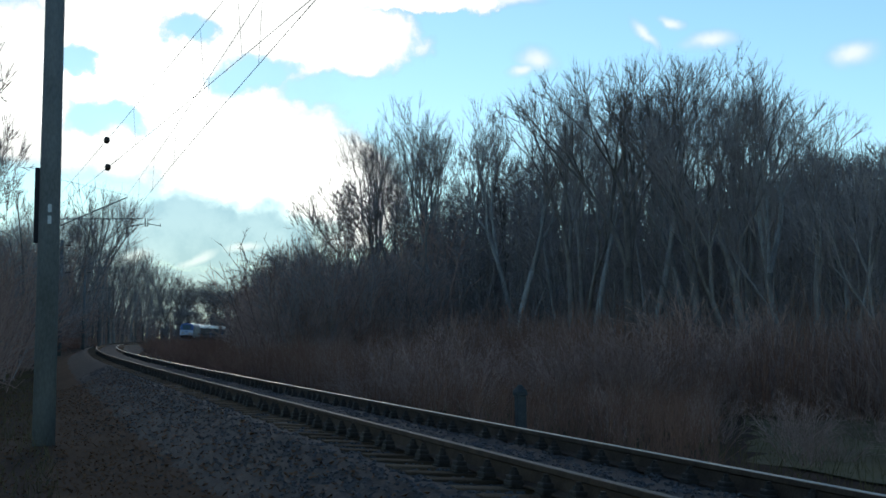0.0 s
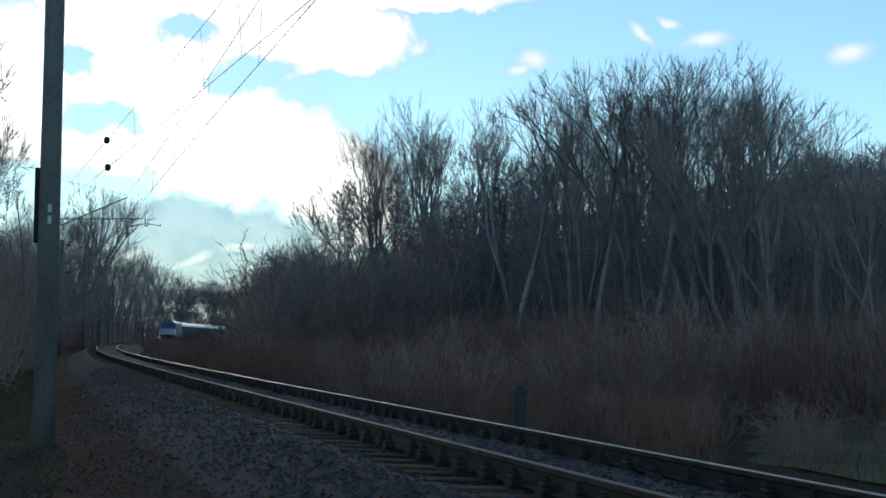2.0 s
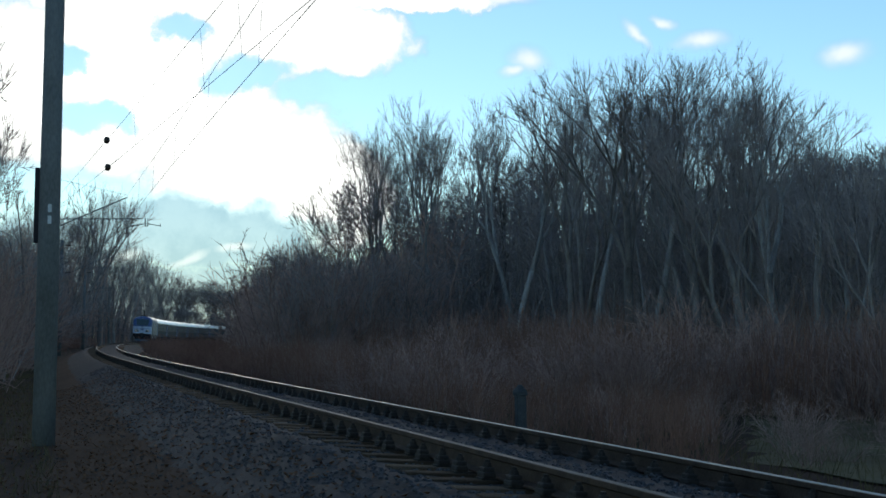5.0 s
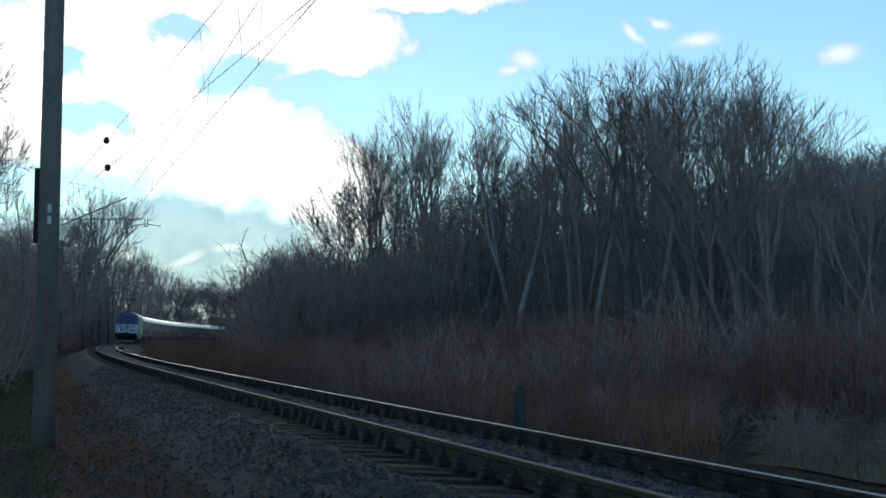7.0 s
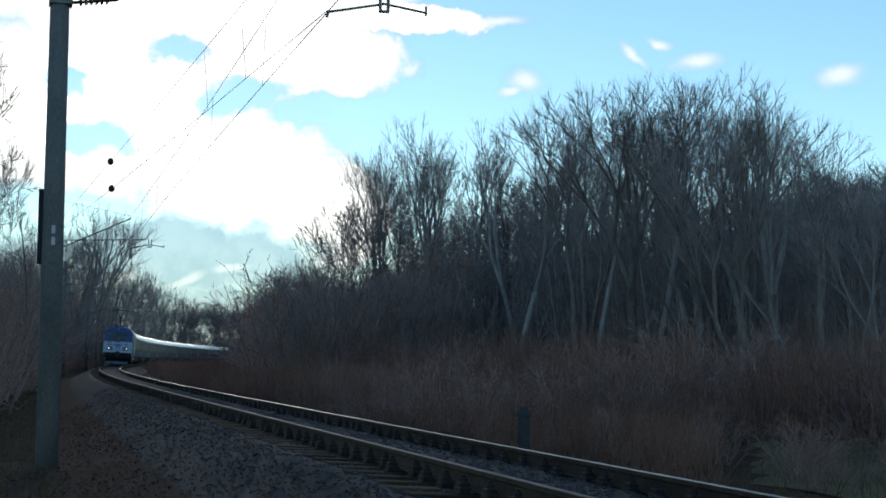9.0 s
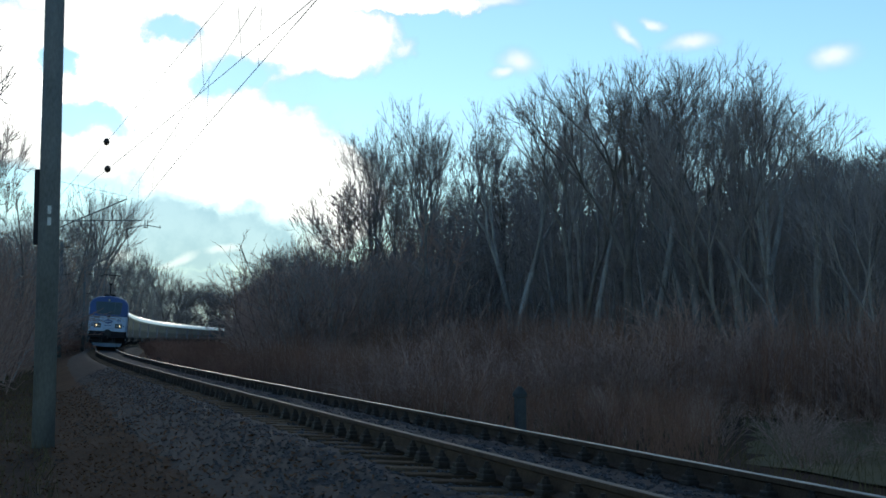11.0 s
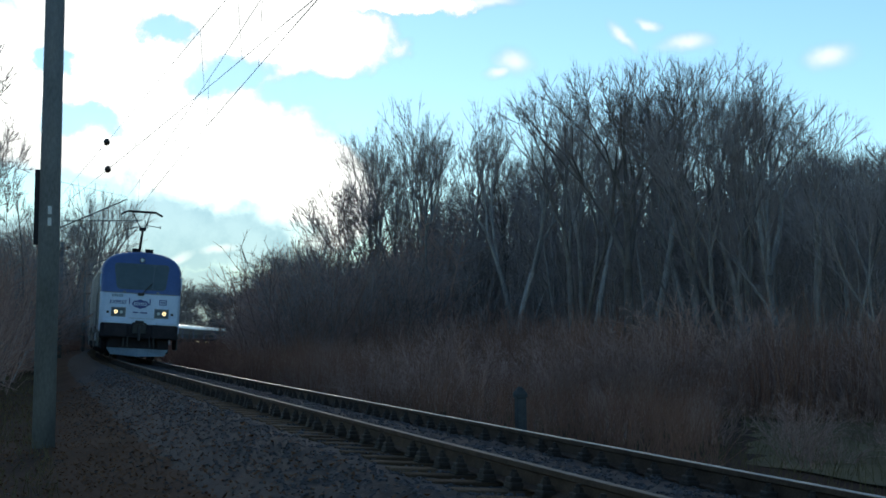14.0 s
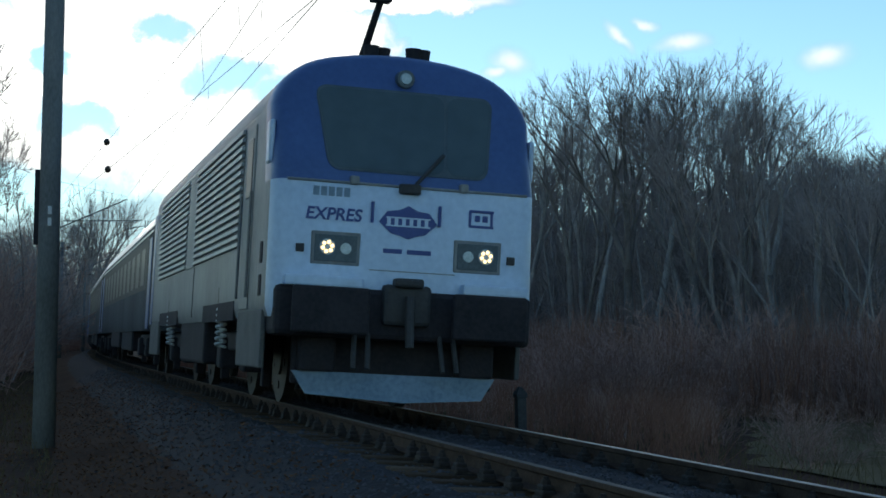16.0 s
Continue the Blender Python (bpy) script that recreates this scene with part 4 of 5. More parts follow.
# ---- overhead line ----
def mast(s, lat, base, head, wire, carrier):
    """A concrete mast with a bracket that holds the wires over the track."""
    foot = on_ground(s, lat)
    mid = rail_point(s, 0, 0, 0)
    d = (mid - foot)
    d.z = 0
    reach = d.length
    ob = tagged(new("catenary_mast"), "weathered grey concrete catenary mast beside the track", "mast", "catenary masts")
    ob.matrix_basis = Matrix.Translation(foot) @ pose(0, 0, 0, 0, 0, math.degrees(math.atan2(d.y, d.x)))
    bm = bmesh.new()
    bmesh.ops.create_cone(bm, cap_ends=True, segments=20, radius1=0.16, radius2=0.122, depth=head - base, matrix=Matrix.Translation((0, 0, (head + base) / 2)))
    part("pole", bm, M_CONCRETE, ob, smooth=True)
    for z in (wire - 0.1, carrier + 0.6):
        bm = boxed(-0.15, 0.17, -0.15, 0.15, z - 0.05, z + 0.05, bevel=0.01)
        part("clamp", bm, M_GALV, ob)
    part("bracket_tube", roded((0.75, 0, wire - 0.02), (reach + 0.1, 0, carrier - 0.1), 0.028), M_GALV, ob, smooth=True)
    part("stay_tube", roded((0.75, 0, carrier + 0.6), (reach + 0.1, 0, carrier), 0.008), M_GALV, ob, smooth=True)
    part("registration_tube", roded((0.9, 0, wire + 0.3), (reach + 0.8, 0, wire + 0.42), 0.022), M_GALV, ob, smooth=True)
    reach += 0.26
    bm = roded((reach - 0.1, 0, wire + 0.02), (reach + 0.72, 0, wire + 0.19), 0.018)
    rod(bm, (reach - 0.1, 0, wire + 0.04), (reach - 0.12, 0, wire - 0.06), 0.022)
    rod(bm, (reach + 0.72, 0, wire + 0.2), (reach + 1.4, 0, wire + 0.1), 0.018)
    rod(bm, (reach + 1.38, 0, wire + 0.06), (reach + 1.38, 0, wire + 0.2), 0.018)
    part("steady_arm", bm, M_GALV, ob)
    bm = boxed(reach + 0.66, reach + 0.7, -0.03, 0.03, wire + 0.06, wire + 0.45, bevel=0.008)
    box(bm, reach + 0.78, reach + 0.82, -0.03, 0.03, wire + 0.06, wire + 0.45, bevel=0.008)
    box(bm, reach + 0.66, reach + 0.82, -0.03, 0.03, wire + 0.06, wire + 0.1, bevel=0.008)
    part("drop_bracket", bm, M_GALV, ob)
    reach -= 0.26
    part("cable_box", boxed(-0.21, -0.11, 0.0, 0.1, 2.1, 3.15, bevel=0.012), M_DARK, ob, "dark cable box on the mast")
    for z in (2.36, 2.52):
        part("number_bar", boxed(-0.025, 0.025, -0.172, -0.12, z, z + 0.11), M_SPRING, ob, "pale painted mark")
    for p, q in (((0.15, 0, wire - 0.1), (0.75, 0, wire - 0.02)), ((0.15, 0, carrier + 0.6), (0.75, 0, carrier + 0.6))):
        p, q = Vector(p), Vector(q)
        bm = roded(p, q, 0.022)
        for k in range(6):
            c = p.lerp(q, 0.2 + 0.12 * k)
            rod(bm, c, c + (q - p).normalized() * 0.035, 0.065, 0.035, sides=12)
        part("insulator", bm, M_PORCELAIN, ob, "brown ribbed porcelain insulator", True)
    return ob


def marker_post():
    """A squat marker post with a sloped cap in the weeds beyond the track."""
    ob = tagged(new("marker_post"), "small dark weathered marker post in the weeds beyond the rails", "post")
    ob.matrix_basis = Matrix.Translation(on_ground(4.2, 2.75, ground_height(4.2, 2.75) - 0.16)) @ pose(0, 0, 0, 2, -3, 20)
    part("shaft", boxed(-0.07, 0.07, -0.06, 0.06, -0.5, 1.2, bevel=0.015), M_POST, ob)
    bm = boxed(-0.085, 0.085, -0.075, 0.075, 1.2, 1.26, bevel=0.012)
    bmesh.ops.create_cone(bm, cap_ends=True, segments=4, radius1=0.11, radius2=0.03, depth=0.09, matrix=Matrix.Translation((0, 0, 1.305)) @ Matrix.Rotation(radians(45), 4, "Z"))
    part("cap", bm, M_POST, ob)


marker_post()


def wire_tube(name, points, r, parent, sides=5):
    """One unbroken wire through the points."""
    verts, faces = [], []
    for i, p in enumerate(points):
        d = (Vector(points[min(i + 1, len(points) - 1)]) - Vector(points[max(i - 1, 0)])).normalized()
        u = d.cross(Vector((0, 0, 1))).normalized()
        v = d.cross(u)
        for k in range(sides):
            a = 6.2832 * k / sides
            verts.append((Vector(p) + (u * math.cos(a) + v * math.sin(a)) * r)[:])
    for i in range(len(points) - 1):
        for k in range(sides):
            k2 = (k + 1) % sides
            faces.append((i * sides + k, i * sides + k2, (i + 1) * sides + k2, (i + 1) * sides + k))
    return raw(name, verts, faces, M_WIRE, parent, True)


WIRE, CARRIER = 5.9, 7.4
MASTS = (5.8, 58.0, 112.0, 166.0, 220.0, -50.0)
for s in MASTS:
    mast(s, -3.67, -1.3, 8.4, WIRE, CARRIER)


def wires():
    """Contact wire and carrier cable, with droppers, from mast to mast."""
    spans = sorted(MASTS)
    contact, cable, droppers = [], [], []
    for a, b in zip(spans, spans[1:]):
        n = 24
        pts, top = [], []
        for i in range(n + 1):
            f = i / n
            s = a + (b - a) * f
            off = -0.1 if spans.index(a) % 2 else -0.2
            off2 = -0.2 if spans.index(a) % 2 else -0.1
            lat = off + (off2 - off) * f
            pts.append(np.array(rail_point(s, lat, WIRE)))
            top.append(np.array(rail_point(s, lat, CARRIER - 4 * 0.4 * f * (1 - f))))
        contact += pts if not contact else pts[1:]
        cable += top if not cable else top[1:]
        droppers += [(pts[i], top[i], 0.004, 0.004) for i in range(3, n - 1, 4)]
    ob = tagged(new("overhead_line"), "thin dark overhead contact wire hung from a carrier cable", "overhead wire")
    wire_tube("contact_wire", contact, 0.0075, ob)
    wire_tube("carrier_cable", cable, 0.0065, ob)
    for k, seg in enumerate(droppers):
        tube_object("dropper", [seg], M_WIRE, ob, 4)


wires()


def anchored_line():
    """A second pair of wires that rises from the track to its anchor on the next mast, with an insulator in each."""
    ob = tagged(new("anchored_wires"), "pair of anchored overhead wires with dark egg insulators", "overhead wire")
    for lat, z0, z1 in ((-0.1, WIRE + 0.03, 6.45), (-0.3, CARRIER, 6.85)):
        p, q = np.array(rail_point(5.8, lat, z0)), np.array(rail_point(58.0, -3.5, z1))
        pts = [p + (q - p) * f - np.array((0, 0, 0.25 * f * (1 - f))) for f in np.linspace(0, 1, 13)]
        wire = wire_tube("wire", pts, 0.0065, ob)
        c = p + (q - p) * 0.556 - np.array((0, 0, 0.06))
        bm = bmesh.new()
        bmesh.ops.create_uvsphere(bm, u_segments=14, v_segments=8, radius=0.1, matrix=Matrix.Translation(c) @ Matrix.Diagonal((1, 1, 1.15, 1)))
        part("insulator", bm, M_PORCELAIN, wire, "dark egg-shaped insulator", True)
    for f, g in ((0.12, 0.0), (0.2, 0.0), (0.3, 0.0), (0.42, 0.0)):
        a, b = (np.array(rail_point(5.8, lat, z0)) * (1 - f) + np.array(rail_point(58.0, -3.5, z1)) * f - np.array((0, 0, 0.25 * f * (1 - f))) for lat, z0, z1 in ((-0.1, WIRE + 0.03, 6.45), (-0.3, CARRIER, 6.85)))
        tube_object("dropper", [(a, b, 0.004, 0.004)], M_WIRE, ob, 4)


anchored_line()


# ---- the train ----
# a vehicle's own space: x to the right looking along it from its front, y back, z up from the rails
def hull(name, rings, material_of, materials, parent, smooth=True, label=""):
    """A closed skin through rings of points with equal counts."""
    bm = bmesh.new()
    rows = [[bm.verts.new(p) for p in ring] for ring in rings]
    k = len(rows[0])
    for i in range(len(rows) - 1):
        for j in range(k):
            j2 = (j + 1) % k
            f = bm.faces.new((rows[i][j], rows[i][j2], rows[i + 1][j2], rows[i + 1][j]))
            f.material_index = material_of(f.calc_center_median(), i)
    for row in (rows[0], rows[-1]):
        for j in range(k // 2):
            quad = (row[j], row[j + 1], row[k - 2 - j], row[k - 1 - j])
            f = bm.faces.new(quad if len(set(quad)) == 4 else (row[j], row[j + 1], row[k - 1 - j]))
            f.material_index = material_of(f.calc_center_median(), -1)
    bmesh.ops.recalc_face_normals(bm, faces=bm.faces[:])
    ob = link(name, bm, materials, parent, label)
    me = ob.data
    if smooth:
        me.shade_smooth()
        me.set_sharp_from_angle(angle=radians(28))
    return ob


def outline(half, low, shoulder, eave_x, eave_z, top, belt):
    """The right half from the bottom up, then mirrored: a ring round the body."""
    right = [(half - 0.04, low), (half, low + 0.12), (half, 1.35), (half, 1.7), (half, belt), (half, (belt + shoulder) / 2), (half, shoulder)]
    for a, b, c in (((half, shoulder), (half - 0.06, (shoulder + eave_z) / 2 + 0.06), (eave_x, eave_z)), ((eave_x, eave_z), (eave_x * 0.72, top - 0.02), (0, top))):
        for k in range(1, 6):
            f = k / 5
            right.append(tuple(p * (1 - f) ** 2 + q * 2 * f * (1 - f) + r * f * f for p, q, r in zip(a, b, c)))
    right[-1] = (0, top)
    return right + [(-x, z) for x, z in right[-2::-1]]


def rake(z):
    """How far the cab's face lies back at a height."""
    if z < 1.35:
        return 0.0
    if z < 2.52:
        return 0.02 + (z - 1.35) * 0.06
    return 0.09 + (z - 2.52) * 0.42


def bogie(parent, y, wheelbase, radius, name="bogie"):
    """A dark bogie frame with axle boxes and springs; the wheelsets are children that turn."""
    bm = bmesh.new()
    for x in (-1, 1):
        box(bm, x * 1.12 - 0.09, x * 1.12 + 0.09, y - wheelbase / 2 - 0.75, y + wheelbase / 2 + 0.75, 0.62, 0.88, bevel=0.04)
        for w in (-1, 1):
            box(bm, x * 1.18 - 0.13, x * 1.18 + 0.13, y + w * wheelbase / 2 - 0.22, y + w * wheelbase / 2 + 0.22, 0.36, 0.8, bevel=0.05)
            box(bm, x * 1.1 - 0.06, x * 1.1 + 0.06, y + w * (wheelbase / 2 + 0.8) - 0.08, y + w * (wheelbase / 2 + 0.8) + 0.08, 0.2, 0.7, bevel=0.02)
    box(bm, -1.05, 1.05, y - 0.35, y + 0.35, 0.5, 0.85, bevel=0.05)
    ob = part(name, bm, M_DARK, parent, "sooty dark bogie frame")
    made = []
    for w in (-1, 1):
        bm = bmesh.new()
        for x in (-1, 1):
            rod(bm, (x * 0.68, 0, 0), (x * 0.81, 0, 0), radius, sides=28)
            rod(bm, (x * 0.81, 0, 0), (x * 0.84, 0, 0), radius * 0.45, sides=16)
            for k in range(5):
                a = k * 1.2566
                rod(bm, (x * 0.815, math.cos(a) * radius * 0.65, math.sin(a) * radius * 0.65), (x * 0.83, math.cos(a) * radius * 0.65, math.sin(a) * radius * 0.65), 0.05, sides=8)
        rod(bm, (-0.7, 0, 0), (0.7, 0, 0), 0.09, sides=12)
        ws = part("wheelset", bm, M_WHEEL, parent, "steel wheels on an axle")
        ws.matrix_basis = pose(0, y + w * wheelbase / 2, radius)
        made.append((ws, y + w * wheelbase / 2, radius))
    return made


def coil(parent, x, y, z0, z1, r):
    """A pale coil spring."""
    seg, turns = [], 7
    n = turns * 10
    for i in range(n):
        p, q = (np.array((x + math.cos(a) * r, y + math.sin(a) * r, z0 + (z1 - z0) * a / (turns * 6.283))) for a in (i * 6.283 / 10, (i + 1) * 6.283 / 10))
        seg.append((p, q, 0.02, 0.02))
    tube_object("spring", seg, M_SPRING, parent, 5)["label"] = "pale coil spring"


def lettering(text, size, x, y, z, material, parent, tilt=86.0):
    """Raised letters on the cab's face."""
    cu = bpy.data.curves.new("lettering", "FONT")
    cu.body, cu.size, cu.align_x, cu.extrude, cu.shear, cu.offset = text, size, "CENTER", 0.002, 0.15, 0.004
    tmp = bpy.data.objects.new("tmp", cu)
    scene.collection.objects.link(tmp)
    me = bpy.data.meshes.new_from_object(tmp.evaluated_get(bpy.context.evaluated_depsgraph_get()))
    bpy.data.objects.remove(tmp)
    me.materials.clear()
    me.materials.append(material)
    ob = new("lettering", me)
    ob.parent = parent
    ob.matrix_basis = pose(x, y, z, tilt, 0, 0)
    return ob


def face_y(z):
    return rake(z) - 0.004


def locomotive():
    ob = tagged(new("electric_locomotive"), "blue and pale grey electric locomotive with lit headlamps pulling a train", "locomotive")
    base = outline(1.5, 1.02, 3.42, 1.12, 3.93, 4.14, 2.52)

    def ring(y, grow, lean):
        pts = []
        for x, z in base:
            k = 1 - (1 - grow) * (1.0 if z < 3.3 else 0.6)
            zz = z if z < 2.5 else 2.52 + (z - 2.52) * (1 - (1 - grow) * 0.5)
            pts.append((x * k, y + lean * rake(zz), zz))
        return pts

    L = 16.75
    rings = [ring(0.0, 0.86, 1), ring(0.02, 0.91, 1), ring(0.07, 0.952, 1), ring(0.15, 0.982, 1), ring(0.3, 1.0, 0.92), ring(0.75, 1.0, 0.55), ring(1.35, 1.0, 0.12), ring(1.7, 1.0, 0), ring(2.4, 1.0, 0)]
    rings += [ring(L / 2, 1.0, 0)]
    rings += [[(x, L - y, z) for x, y, z in r] for r in rings[:-1]][::-1]

    # blue above the belt at the ends, pale below it, darker grey along the sides
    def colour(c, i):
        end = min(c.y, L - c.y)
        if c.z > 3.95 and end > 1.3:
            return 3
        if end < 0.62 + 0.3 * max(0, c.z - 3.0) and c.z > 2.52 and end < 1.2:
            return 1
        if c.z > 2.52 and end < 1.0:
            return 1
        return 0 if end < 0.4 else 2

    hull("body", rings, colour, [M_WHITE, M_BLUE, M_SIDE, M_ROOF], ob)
    # the rear cab's blue corner band
    for x in (-1, 1):
        part("corner_panel", boxed(x * 1.503 - 0.006, x * 1.503 + 0.006, L - 0.75, L - 0.25, 1.05, 3.3), M_BLUE, ob, "blue corner panel")

    # windscreen: one dark pane with rounded lower corners, split by a post
    def pane(name, x0, x1, z0, z1, taper, material, proud, corner=0.16):
        bm = bmesh.new()
        shape = []
        for cx, cz, sx, sz in ((x1, z0, -1, 1), (x1, z1, -1, -1), (x0, z1, 1, -1), (x0, z0, 1, 1)):
            start = {(-1, 1): -90, (-1, -1): 0, (1, -1): 90, (1, 1): 180}[(sx, sz)]
            for k in range(5):
                a = radians(start + k * 22.5)
                px, pz = cx + sx * corner + math.cos(a) * corner, cz + sz * corner + math.sin(a) * corner
                px *= 1 - taper * (z1 - pz) / (z1 - z0)
                shape.append((px, rake(pz) - proud, pz))
        vs = [bm.verts.new(p) for p in shape]
        f = bm.faces.new(vs)
        got = bmesh.ops.extrude_face_region(bm, geom=[f])
        bmesh.ops.translate(bm, verts=[v for v in got["geom"] if isinstance(v, bmesh.types.BMVert)], vec=(0, 0.05, 0))
        bmesh.ops.recalc_face_normals(bm, faces=bm.faces[:])
        return part(name, bm, material, ob)

    pane("windscreen_gasket", -1.04, 1.04, 2.66, 3.66, 0.13, M_LAMPBOX, 0.012, 0.14)["label"] = "black windscreen surround"
    pane("windscreen", -1.01, 0.46, 2.69, 3.63, 0.13, M_GLASS, 0.02, 0.12)["label"] = "dark tinted windscreen pane"
    pane("windscreen", 0.5, 1.01, 2.69, 3.63, 0.13, M_GLASS, 0.02, 0.12)["label"] = "dark tinted windscreen pane"
    wiper = roded((0.02, face_y(2.5) - 0.06, 2.5), (0.4, face_y(2.95) - 0.06, 2.92), 0.022)
    box(wiper, -0.12, 0.12, face_y(2.5) - 0.08, face_y(2.5) + 0.02, 2.44, 2.55, bevel=0.02)
    part("wiper", wiper, M_RUBBER, ob)
    # belt moulding
    bm = bmesh.new()
    n = 12
    for i in range(n):
        x0, x1 = -1.36 + 2.72 * i / n, -1.36 + 2.72 * (i + 1) / n
        rod(bm, (x0, face_y(2.52) + 0.001, 2.52), (x1, face_y(2.52) + 0.001, 2.52), 0.016, sides=6)
    part("belt_moulding", bm, M_SIDE, ob)
    for x in (-0.62, 0.62):
        bm = boxed(x - 0.05, x + 0.05, face_y(2.55) - 0.06, face_y(2.55) + 0.03, 2.5, 2.6, bevel=0.02)
        part("wiper_cap", bm, M_SIDE, ob)
    # lamps
    for x in (-1, 1):
        cx = x * 0.8
        y = face_y(1.8)
        bm = boxed(cx - 0.27, cx + 0.27, y - 0.018, y + 0.05, 1.61, 1.97, bevel=0.012)
        part("lamp_frame", bm, M_SIDE, ob, "pale lamp surround")
        bm = boxed(cx - 0.235, cx + 0.235, y - 0.026, y + 0.04, 1.645, 1.935, bevel=0.008)
        case = part("lamp_panel", bm, M_LAMPBOX, ob, "dark blue-grey lamp panel")
        bm = roded((x * 0.895, y - 0.04, 1.8), (x * 0.895, y, 1.8), 0.085, 0.095, sides=20)
        lamp = part("headlamp", bm, M_LENS, case, "lit warm white headlamp")
        bm = bmesh.new()
        for k in range(6):
            a = radians(60 * k + 15)
            c = Vector((x * 0.895 + 0.052 * math.cos(a), y - 0.045, 1.8 + 0.052 * math.sin(a)))
            rod(bm, c, c + Vector((0, 0.02, 0)), 0.021, sides=8)
        part("lamp_cluster", bm, M_LAMP, lamp, "glowing warm lamp cluster")
        bm = roded((x * 0.69, y - 0.04, 1.79), (x * 0.69, y, 1.79), 0.06, 0.07, sides=16)
        part("tail_lamp", bm, M_LENS, case, "unlit lamp glass")
        part("socket", boxed(x * 1.19 - 0.045, x * 1.19 + 0.045, y - 0.02, y + 0.03, 1.73, 1.82, bevel=0.008), M_RUBBER, ob)
        part("grab_rail", roded((x * 0.38 - 0.03, face_y(2.3) - 0.03, 2.1), (x * 0.38 - 0.03, face_y(2.3) - 0.03, 2.33), 0.018), M_MARK, ob)
    bm = roded((0.0, rake(3.8) - 0.1, 3.8), (0.0, rake(3.8) + 0.1, 3.8), 0.1, 0.12, sides=18)
    top = part("top_lamp", bm, M_LAMPBOX, ob, "round unlit top lamp")
    part("lamp_glass", roded((0.0, rake(3.8) - 0.12, 3.8), (0.0, rake(3.8) - 0.09, 3.8), 0.06, 0.075, sides=16), M_LENS, top)
    # markings
    lettering("EXPRES", 0.19, -0.84, face_y(2.05) - 0.004, 2.1, M_MARK, ob)
    bm = bmesh.new()
    for k in range(5):
        box(bm, -1.07 + 0.085 * k, -1.005 + 0.085 * k, face_y(2.4) - 0.002, face_y(2.4) + 0.03, 2.36, 2.46)
    part("marking_bar", bm, M_PLOUGH, ob)
    bm = bmesh.new()
    vs = [bm.verts.new((x, face_y(z) - 0.006, z)) for x, z in ((-0.33, 2.12), (-0.24, 2.24), (-0.1, 2.26), (0, 2.31), (0.1, 2.26), (0.24, 2.24), (0.33, 2.12), (0.2, 2.0), (0.08, 1.97), (0, 1.94), (-0.08, 1.97), (-0.2, 2.0))]
    bm.faces.new(vs[::-1])
    got = bmesh.ops.extrude_face_region(bm, geom=bm.faces[:])
    bmesh.ops.translate(bm, verts=[v for v in got["geom"] if isinstance(v, bmesh.types.BMVert)], vec=(0, 0.03, 0))
    bmesh.ops.recalc_face_normals(bm, faces=bm.faces[:])
    emblem = part("emblem", bm, M_MARK, ob, "blue pointed emblem")
    bm = bmesh.new()
    box(bm, -0.25, 0.25, face_y(2.12) - 0.012, face_y(2.12), 2.075, 2.09)
    box(bm, -0.25, 0.25, face_y(2.12) - 0.012, face_y(2.12), 2.165, 2.18)
    for k in range(6):
        box(bm, -0.24 + 0.085 * k, -0.2 + 0.085 * k, face_y(2.12) - 0.012, face_y(2.12), 2.09, 2.165)
    part("emblem_bars", bm, M_WHITE, emblem)
    bm = bmesh.new()
    for x0, x1, z0, z1 in ((0.7, 0.98, 2.12, 2.15), (0.7, 0.98, 2.29, 2.32), (0.69, 0.72, 2.13, 2.31), (0.94, 0.97, 2.13, 2.31), (0.76, 0.82, 2.19, 2.26), (0.85, 0.91, 2.19, 2.26)):
        box(bm, x0, x1, face_y(2.2) - 0.006, face_y(2.2) + 0.03, z0, z1, bevel=0.004)
    part("badge", bm, M_MARK, ob, "small blue badge")
    for x0, x1 in ((-0.27, -0.06), (0.0, 0.27)):
        part("number_bar", boxed(x0, x1, face_y(1.8) - 0.004, face_y(1.8) + 0.03, 1.775, 1.825), M_MARK, ob)
    part("panel_groove", boxed(-0.42, 0.55, face_y(1.58) - 0.003, face_y(1.58) + 0.02, 1.575, 1.585), M_SIDE, ob)
    # buffer beam, buffers, coupling, plough
    bm = boxed(-1.44, 1.44, -0.03, 0.6, 0.82, 1.37, bevel=0.06)
    part("buffer_beam", bm, M_DARK, ob, "dark buffer beam")
    for x0, x1 in ((-1.36, -0.5), (0.62, 1.36)):
        part("step_ledge", boxed(x0, x1, -0.13, 0.3, 1.36, 1.48, bevel=0.025), M_WHITE, ob, "pale ledge over the buffer")
    part("front_skirt", boxed(-1.15, 1.15, 0.42, 0.55, 0.3, 0.86, bevel=0.04), M_DARK, ob)
    for x in (-0.88, 0.88):
        bm = boxed(x - 0.42, x + 0.42, -0.34, -0.26, 0.86, 1.36, bevel=0.03)
        rod(bm, (x, -0.28, 1.08), (x, 0.1, 1.08), 0.13, sides=16)
        part("buffer", bm, M_DARK, ob, "broad dark buffer")
    bm = boxed(-0.27, 0.27, -0.12, 0.2, 0.98, 1.43, bevel=0.05)
    box(bm, -0.16, 0.16, -0.2, 0.0, 1.4, 1.5, bevel=0.03)
    rod(bm, (0, -0.2, 1.3), (0, -0.3, 0.75), 0.05)
    part("coupling", bm, M_RUBBER, ob, "black screw coupling")
    for x in (-0.55, -0.4, 0.4, 0.55):
        part("brake_hose", roded((x, 0.0, 0.9), (x * 1.05, -0.15, 0.5), 0.03), M_RUBBER, ob)
    bm = bmesh.new()
